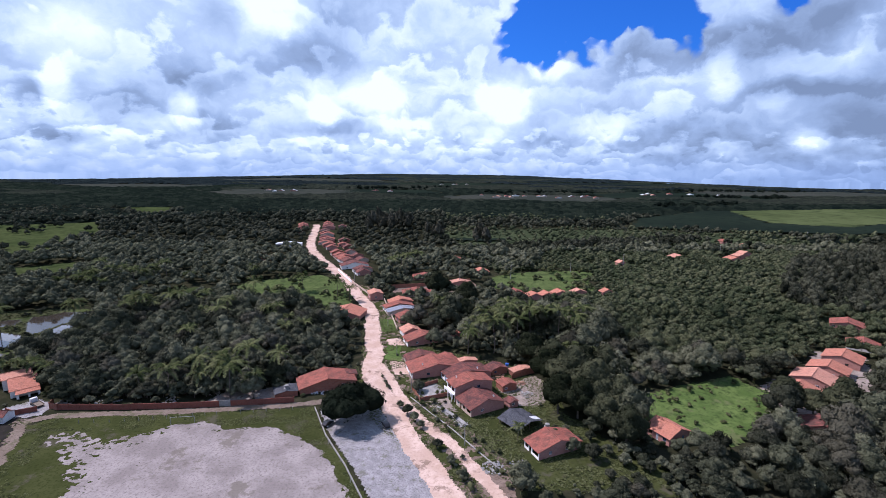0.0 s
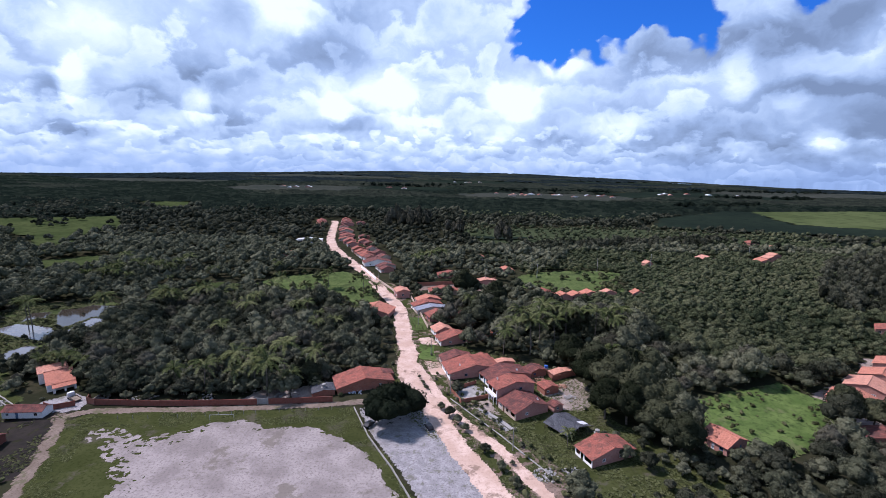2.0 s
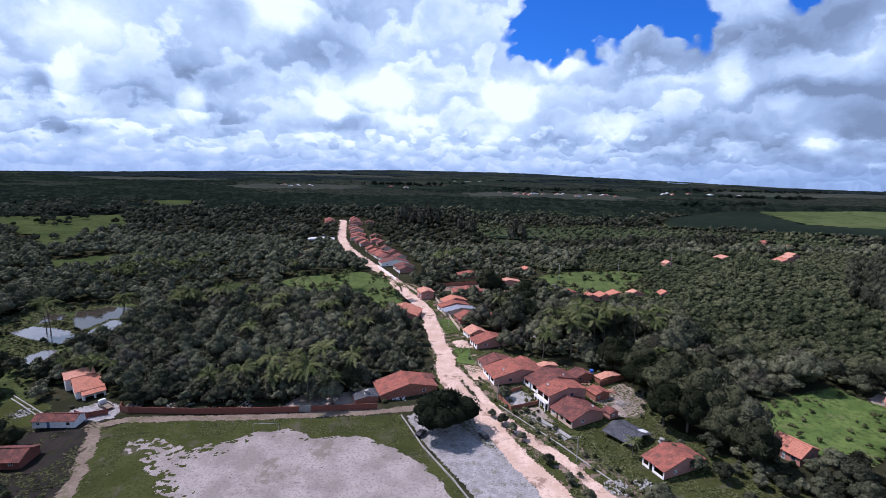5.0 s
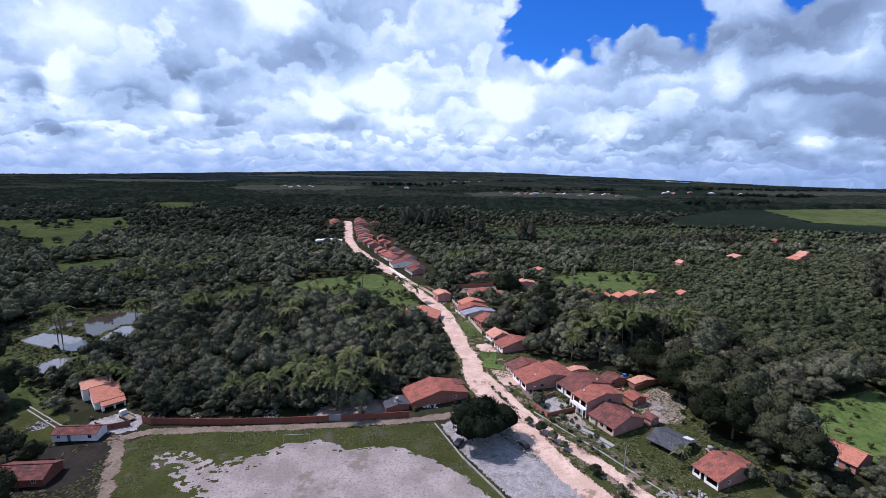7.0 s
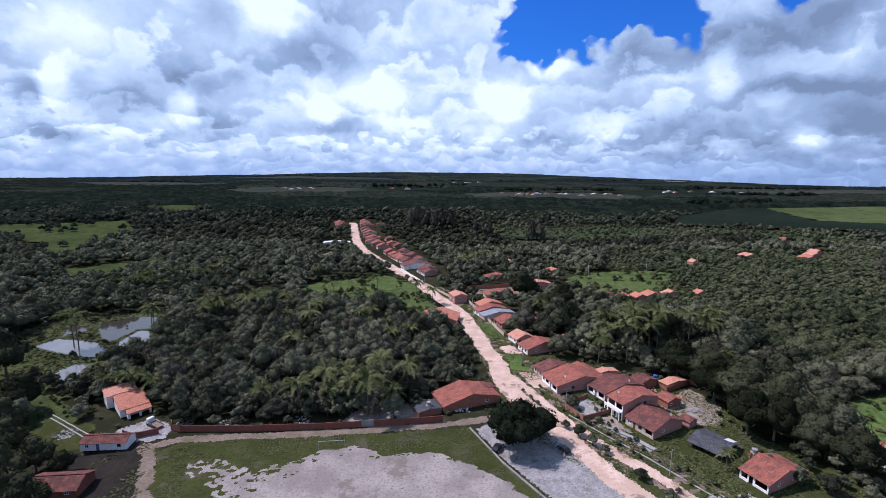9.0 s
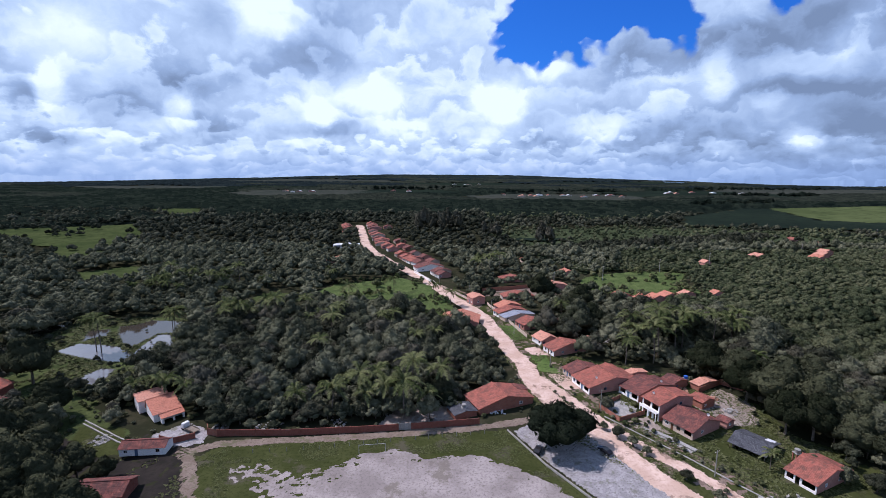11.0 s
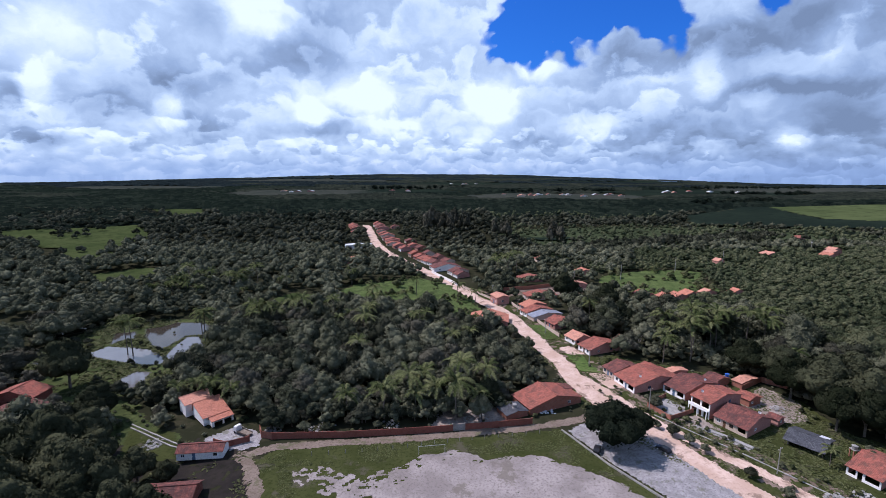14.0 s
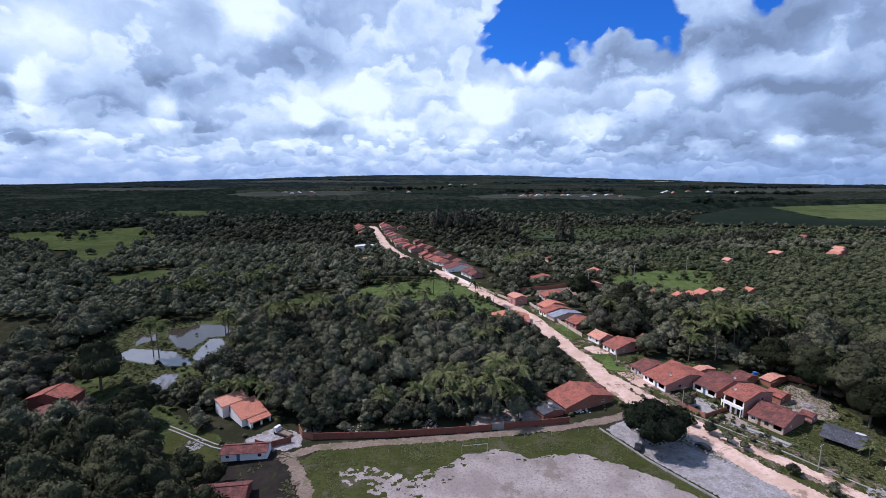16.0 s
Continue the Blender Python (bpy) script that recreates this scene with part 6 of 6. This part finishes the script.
def woods(name, x, y, size, kinds, leaf_mat, label, seed, tall=1.0):
    """Many far trees in one mesh, each a copy of one of a few crowns."""
    rs = np.random.RandomState(seed)
    V, F, T, base = [], [], [], 0
    pick = rs.randint(0, len(kinds), len(x))
    z = hgt(x, y)
    for k, (lv, lf, cv, cf) in enumerate(kinds):
        sel = np.where(pick == k)[0]
        v = np.concatenate([lv, cv])
        tri = np.concatenate([lf[:, [0, 1, 2]], cf + len(lv)])
        a = rs.rand(len(sel)) * 6.28
        s = size[sel]
        c, q = np.cos(a)[:, None], np.sin(a)[:, None]
        X = (v[None, :, 0] * c - v[None, :, 1] * q) * s[:, None] + x[sel][:, None]
        Y = (v[None, :, 0] * q + v[None, :, 1] * c) * s[:, None] + y[sel][:, None]
        Z = v[None, :, 2] * (s * tall * (0.85 + 0.4 * rs.rand(len(sel))))[:, None] + z[sel][:, None]
        V.append(np.stack([X, Y, Z], -1).reshape(-1, 3))
        F.append((tri[None] + (np.arange(len(sel)) * len(v))[:, None, None]).reshape(-1, 3) + base)
        T.append(np.repeat(rs.rand(len(sel)), len(v)))
        base += len(sel) * len(v)
    ob = new(name, mesh_of(name, np.concatenate(V), np.concatenate(F), [leaf_mat], smooth_=True))
    ob.data.attributes.new("tint", "FLOAT", "POINT").data.foreach_set("value", np.concatenate(T).astype(np.float32))
    return tagged(ob, label, "woods", kind="stuff")


def scatter(x0, x1, y0, y1, step, rs, wide):
    gx, gy = np.meshgrid(np.arange(x0, x1, step), np.arange(y0, y1, step))
    x, y = gx.ravel() + rs.uniform(-0.42, 0.42, gx.size) * step, gy.ravel() + rs.uniform(-0.42, 0.42, gx.size) * step
    seen = (x > -110 - (y - 15) * wide) & (x < 10 + y * wide)
    x, y = x[seen], y[seen]
    ok = open_ground(x, y) < 0
    return x[ok], y[ok]


def kinds(seed, n, lobes, leaf, count, div, top=1):
    r = np.random.RandomState(seed)
    return [crown_arrays(r, lobe_set(r, lobes, 2.5, 4.6, 2.2, top), leaf, count, div) for _ in range(n)]


rs = np.random.RandomState(17)


def rich(seed, n, count):
    r = np.random.RandomState(seed)
    return [crown_arrays(r, lobe_set(r, 5, 3.3, 6.0, 2.9, 1 + k % 3), 0.42, count, 1) for k in range(n)]


sort = rs.rand(len(rest))
scrubby = lowland[rest] > 0.4
for mat, sel, label, seed in ((LEAF, ~scrubby & (sort < 0.62), "broad green trees of the near wood", 61), (LEAF_DARK, ~scrubby & (sort >= 0.62) & (sort < 0.86), "dense dark trees of the near wood", 63),
                              (LEAF_GREY, ~scrubby & (sort >= 0.86), "grey-green trees of the near wood", 65), (LEAF_SCRUB, scrubby, "low olive scrub woodland", 67)):
    w = rest[sel]
    woods("woods_near", tx[w], ty[w], size[w], rich(seed, 6, 560), mat, label, seed + 1)
# leafy young growth that closes the canopy of the near wood
x, y = scatter(-215, 60, 150, 262, 4.4, rs, 1.05)
keep = (fbm(x / 15, y / 15, 31, 3) > 0.40) & (open_ground(x, y) < -2) & ((x < -36) | (y > 200))
x, y = x[keep], y[keep]
woods("young_growth", x, y, (0.42 + 0.5 * fbm(x / 10, y / 10, 32, 3)) * (0.5 + 0.5 * smooth(-roadside(x, y), 3, 16)), kinds(105, 5, 3, 0.45, 60, 1), LEAF, "young leafy growth between the taller trees", 106)
x, y = scatter(-480, 490, 262, 450, 7.4, rs, 1.0)
s = 0.36 + 0.65 * fbm(x / 28, y / 28, 4, 3) + rs.uniform(-0.1, 0.25, len(x))
low_ = (x > 40 + (y - 262) * 0.3) & (y < 430)
glade = low_ & (fbm(x / 42, y / 26, 27, 3) < 0.38)
x, y, s, low_ = x[~glade], y[~glade], s[~glade], low_[~glade]
woods("woods_middle", x[~low_], y[~low_], s[~low_] * 1.42, kinds(81, 6, 4, 0.52, 130, 1), LEAF, "mixed green woodland in the middle distance", 82)
woods("woods_middle", x[low_], y[low_], s[low_] * 1.28, kinds(181, 5, 4, 0.52, 110, 1), LEAF_SCRUB, "low olive scrub in the middle distance", 182, 0.8)
x, y = scatter(40, 490, 176, 450, 4.6, rs, 1.0)
keep = (x > np.where(y > 300, 30, 62 + np.maximum(0, y - 262) * 0.3)) & (y < 435) & (fbm(x / 20, y / 20, 19, 3) > 0.28)
x, y = x[keep], y[keep]
woods("undergrowth", x, y, 0.36 + 0.62 * fbm(x / 14, y / 14, 20, 3), kinds(99, 5, 2, 0.55, 40, 1, 0), LEAF_SCRUB, "low leafy undergrowth between the trees", 100)
# a dark belt of trees beyond the plots and a dark copse beside it
BELT = [(38, 425), (118, 446), (239, 466), (290, 515), (200, 496), (120, 484), (40, 462)]
COPSE = [(200, 262), (294, 386), (429, 444), (345, 330), (256, 251)]
for shape_, tall_, seed_ in ((BELT, 1.2, 111), (COPSE, 1.5, 113)):
    x, y = scatter(*(around(shape_)[k] for k in (0, 2, 1, 3)), 6.4, rs, 1.3)
    keep = from_poly(x, y, shape_) + (fbm(x / 30, y / 30, seed_, 3) - 0.5) * 26 > 0
    woods("dark_belt", x[keep], y[keep], 0.7 + 0.5 * fbm(x[keep] / 20, y[keep] / 20, seed_, 3), kinds(seed_, 4, 3, 0.7, 110, 1), LEAF_DARK, "dense dark tall trees above the scrub", seed_ + 1, tall_)
x, y = scatter(-780, 780, 450, 735, 8.8, rs, 1.0)
s = (0.75 + 0.75 * fbm(x / 45, y / 45, 6, 3)) * np.exp(rs.normal(size=len(x)) * 0.16)
low_ = ((x > 0) & (fbm(x / 160, y / 90, 16, 2) > 0.55)) | ((from_poly(x, y, SCRUB) > 0) & (fbm(x / 50, y / 30, 26, 2) > 0.36))
woods("woods_far", x[~low_], y[~low_], s[~low_], kinds(83, 5, 2, 0.8, 16, 1, 0), LEAF_DARK, "dark green woodland farther off", 84)
woods("woods_far", x[low_], y[low_], s[low_] * 0.75, kinds(183, 4, 1, 0.8, 16, 1, 0), LEAF_SCRUB, "olive scrub farther off", 184)


# the closed canopy of the far woods: one sheet of crowns, coarser with the distance
def crown_tops(x, y, cell, seed):
    """Distance to the nearest crown's middle in crown widths, and a number of its own for that crown."""
    i, j = np.floor(x / cell), np.floor(y / cell)
    best, own = np.full(x.shape, 9.0), np.zeros(x.shape)
    for di in (-1, 0, 1):
        for dj in (-1, 0, 1):
            h = [np.modf(np.abs(np.sin((i + di) * 12.9898 + (j + dj) * 78.233 + seed + k) * 43758.5453))[0] for k in range(3)]
            d = np.hypot(x / cell - i - di - h[0], y / cell - j - dj - h[1]) / (0.7 + 0.6 * h[2])
            own = np.where(d < best, h[2], own)
            best = np.minimum(best, d)
    return best, own


turn = np.radians(np.arange(-56, 56.01, 0.15))
away = 655 * np.exp(np.linspace(0, math.log(4850 / 655), 300))
A, D = np.meshgrid(turn, away)
CX, CY = -50 + D * np.sin(A), 10 + D * np.cos(A)
near_, own = crown_tops(CX.ravel(), CY.ravel(), 9.5, 3)
near_, own = near_.reshape(A.shape), own.reshape(A.shape)
tall = (4.5 + 7.5 * fbm(CX / 150, CY / 150, 41, 3)) * (0.75 + 0.5 * own) * smooth(-open_ground(CX, CY), 0, 25) * (0.15 + 0.85 * smooth(D, 660, 760))
CZ = hgt(CX, CY) + tall * np.sqrt(np.clip(1.12 - near_ ** 2, 0.08, 1)) - 0.5
ids = np.arange(A.size).reshape(A.shape)
cells = np.stack([ids[:-1, :-1], ids[:-1, 1:], ids[1:, 1:], ids[1:, :-1]], -1)
cells = cells[(tall[:-1, :-1] > 0.4) & (np.abs(CX[:-1, :-1]) < 4900) & (CY[:-1, :-1] < 4900)]
mid = cells[:, 0]
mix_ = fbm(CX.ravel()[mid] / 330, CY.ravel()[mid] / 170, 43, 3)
# cloud-shadow colour in the nearer band, haze-tinted colour beyond 1500 m
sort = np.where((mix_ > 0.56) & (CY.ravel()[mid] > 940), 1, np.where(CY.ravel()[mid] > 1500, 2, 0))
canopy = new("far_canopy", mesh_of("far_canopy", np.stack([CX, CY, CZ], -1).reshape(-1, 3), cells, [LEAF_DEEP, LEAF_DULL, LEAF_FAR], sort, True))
canopy.data.attributes.new("tint", "FLOAT", "POINT").data.foreach_set("value", own.ravel().astype(np.float32))
tagged(canopy, "closed dark canopy of the far woods out to the horizon, tinted for cloud shadow and haze", "woods", kind="stuff")
for ax, ay, bx, by, n in ((390, 850, 560, 900, 70), (120, 1290, 420, 1310, 80), (560, 1120, 860, 1150, 70), (-330, 1420, 10, 1500, 70), (700, 1460, 1150, 1500, 80)):
    t = rs.rand(n)
    x, y = ax + (bx - ax) * t + rs.uniform(-14, 14, n), ay + (by - ay) * t + rs.uniform(-12, 12, n)
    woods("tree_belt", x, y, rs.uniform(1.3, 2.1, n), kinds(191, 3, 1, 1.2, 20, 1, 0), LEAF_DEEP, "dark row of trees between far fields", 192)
# tall slender trees beyond the clearing
x = np.concatenate([rs.uniform(-95, -45, 34), rs.uniform(-25, -5, 6), rs.uniform(30, 44, 8)])
y = np.concatenate([rs.uniform(545, 600, 34), rs.uniform(500, 520, 6), rs.uniform(470, 486, 8)])
woods("tall_trees", x, y, rs.uniform(1.2, 1.6, len(x)), kinds(91, 3, 3, 0.8, 120, 1), LEAF_GREY, "tall pale grey-green trees standing above the wood", 92, 2.0)
# lone trees in the pasture
x, y = rs.uniform(-540, -370, 34), rs.uniform(400, 560, 34)
keep = from_poly(x, y, HILL_L) > 3
woods("pasture_trees", x[keep], y[keep], rs.uniform(0.7, 1.3, keep.sum()), kinds(93, 3, 4, 0.9, 80, 1), LEAF_DARK, "scattered dark trees in the pasture", 94)
x, y = rs.uniform(56, 126, 500), rs.uniform(126, 180, 500)
keep = (from_poly(x, y, MEADOW_R) > 0.5) & (fbm(x / 8, y / 8, 15, 3) > 0.56)
woods("meadow_scrub", x[keep], y[keep], 0.06 + 0.32 * rs.rand(keep.sum()) ** 3, kinds(97, 3, 2, 0.7, 70, 1), LEAF_BUSH, "leafy clumps in the bright meadow", 98)
# reeds and bushes between the ponds
x, y = rs.uniform(-268, -176, 900), rs.uniform(168, 268, 900)
wet = np.maximum.reduce([from_poly(x, y, p) for p in PONDS])
keep = (from_poly(x, y, WETLAND) > -3) & (wet < -1.5) & (fbm(x / 11, y / 11, 23, 3) > 0.5)
woods("pond_scrub", x[keep], y[keep], rs.uniform(0.15, 0.6, keep.sum()) ** 1.5, kinds(103, 4, 2, 0.7, 80, 1), LEAF_DARK, "dark bushes and reeds between fish ponds", 104)
# scrub on the plots
x, y = rs.uniform(-145, 150, 3600), rs.uniform(255, 405, 3600)
keep = (np.maximum(from_poly(x, y, MEADOW_L), from_poly(x, y, PLOT_R)) > 0) & ((fbm(x / 14, y / 14, 12, 3) > 0.44 + 0.006 * np.maximum(from_poly(x, y, MEADOW_L), from_poly(x, y, PLOT_R))))
woods("scrub", x[keep], y[keep], 0.15 + 0.75 * rs.rand(keep.sum()) ** 2.5, kinds(95, 3, 2, 0.7, 60, 1), LEAF_BUSH, "low green scrub on cleared plots", 96)


# weeds and tufts: blades in small fans over the rough ground
def tufts(name, shape, bounds, step, size, mat, label, seed, amount=0.5, grain=6.0):
    rs = np.random.RandomState(seed)
    x0, y0, x1, y1 = bounds
    gx, gy = np.meshgrid(np.arange(x0, x1, step), np.arange(y0, y1, step))
    x, y = gx.ravel() + rs.uniform(-0.5, 0.5, gx.size) * step, gy.ravel() + rs.uniform(-0.5, 0.5, gx.size) * step
    keep = (shape(x, y) > 0) & (fbm(x / grain, y / grain, seed, 4) > 1 - amount)
    x, y = x[keep], y[keep]
    n = len(x)
    z = hgt(x, y)
    V = []
    for k in range(3):
        a = rs.rand(n) * 6.28
        s = size * (0.5 + rs.rand(n))
        dx, dy = np.cos(a) * s, np.sin(a) * s
        lean = rs.uniform(-1.3, 1.3, (n, 2)) * s[:, None]
        V.append(np.stack([np.stack([x - dx * 0.5, y - dy * 0.5, z], -1), np.stack([x + dx * 0.5, y + dy * 0.5, z], -1),
                           np.stack([x + dx * 0.6 + lean[:, 0], y + dy * 0.6 + lean[:, 1], z + s * 0.38], -1), np.stack([x - dx * 0.6 + lean[:, 0], y - dy * 0.6 + lean[:, 1], z + s * 0.38], -1)], 1))
    V = np.concatenate(V).reshape(-1, 3)
    ob = new(name, mesh_of(name, V, np.arange(len(V)).reshape(-1, 4), [mat]))
    return tagged(ob, label, "grass", kind="stuff")


bare = lambda x, y: np.maximum.reduce([from_poly(x, y, PITCH) + 0.5, from_line(x, y, CROSS, [3.5] * len(CROSS)), from_line(x, y, LEFTWAY, [5] * len(LEFTWAY)), from_poly(x, y, LOT)])
tufts("weeds", lambda x, y: np.where(bare(x, y) > 0, -1, np.minimum(from_poly(x, y, FIELD), 6 - np.abs(from_poly(x, y, FIELD) - 3))), around(FIELD), 0.55, 0.26, WEED, "taller green weeds along the field's edge", 201, 0.5)
tufts("weeds", lambda x, y: np.where(np.maximum(from_line(x, y, ROAD, ROAD_W), from_line(x, y, LANE, lane_w)) > 0, -1, from_line(x, y, [(8, 112), (-2, 130), (-12, 142), (-22, 158), (-27, 172), (-26, 190), (-31, 225), (-36, 255)], [22] * 8)),
      (-75, 100, 30, 262), 0.7, 0.36, WEED, "weeds along the road and lane", 205, 0.47)
yards = YARDS
tufts("yard_grass", lambda x, y: np.where(np.maximum.reduce([from_poly(x, y, f) for f in FOOT]) > -0.4, -1, from_poly(x, y, yards)), around(yards), 0.8, 0.42, WEED, "rough green grass in back yards", 207, 0.6)
tufts("yard_grass", lambda x, y: from_poly(x, y, HOMES_L), around(HOMES_L), 0.9, 0.42, LEAF_BUSH, "rough grass round small houses", 211, 0.42)
tufts("reeds", lambda x, y: np.where(np.maximum.reduce([from_poly(x, y, p) for p in PONDS]) > -0.3, -1, from_poly(x, y, WETLAND)), around(WETLAND), 1.1, 0.7, LEAF_BUSH, "rank green reeds round fish ponds", 215, 0.6, 9.0)
tufts("meadow_grass", lambda x, y: from_poly(x, y, MEADOW_R), around(MEADOW_R), 0.8, 0.6, WEED, "tall bright meadow grass", 213, 0.55, 9.0)
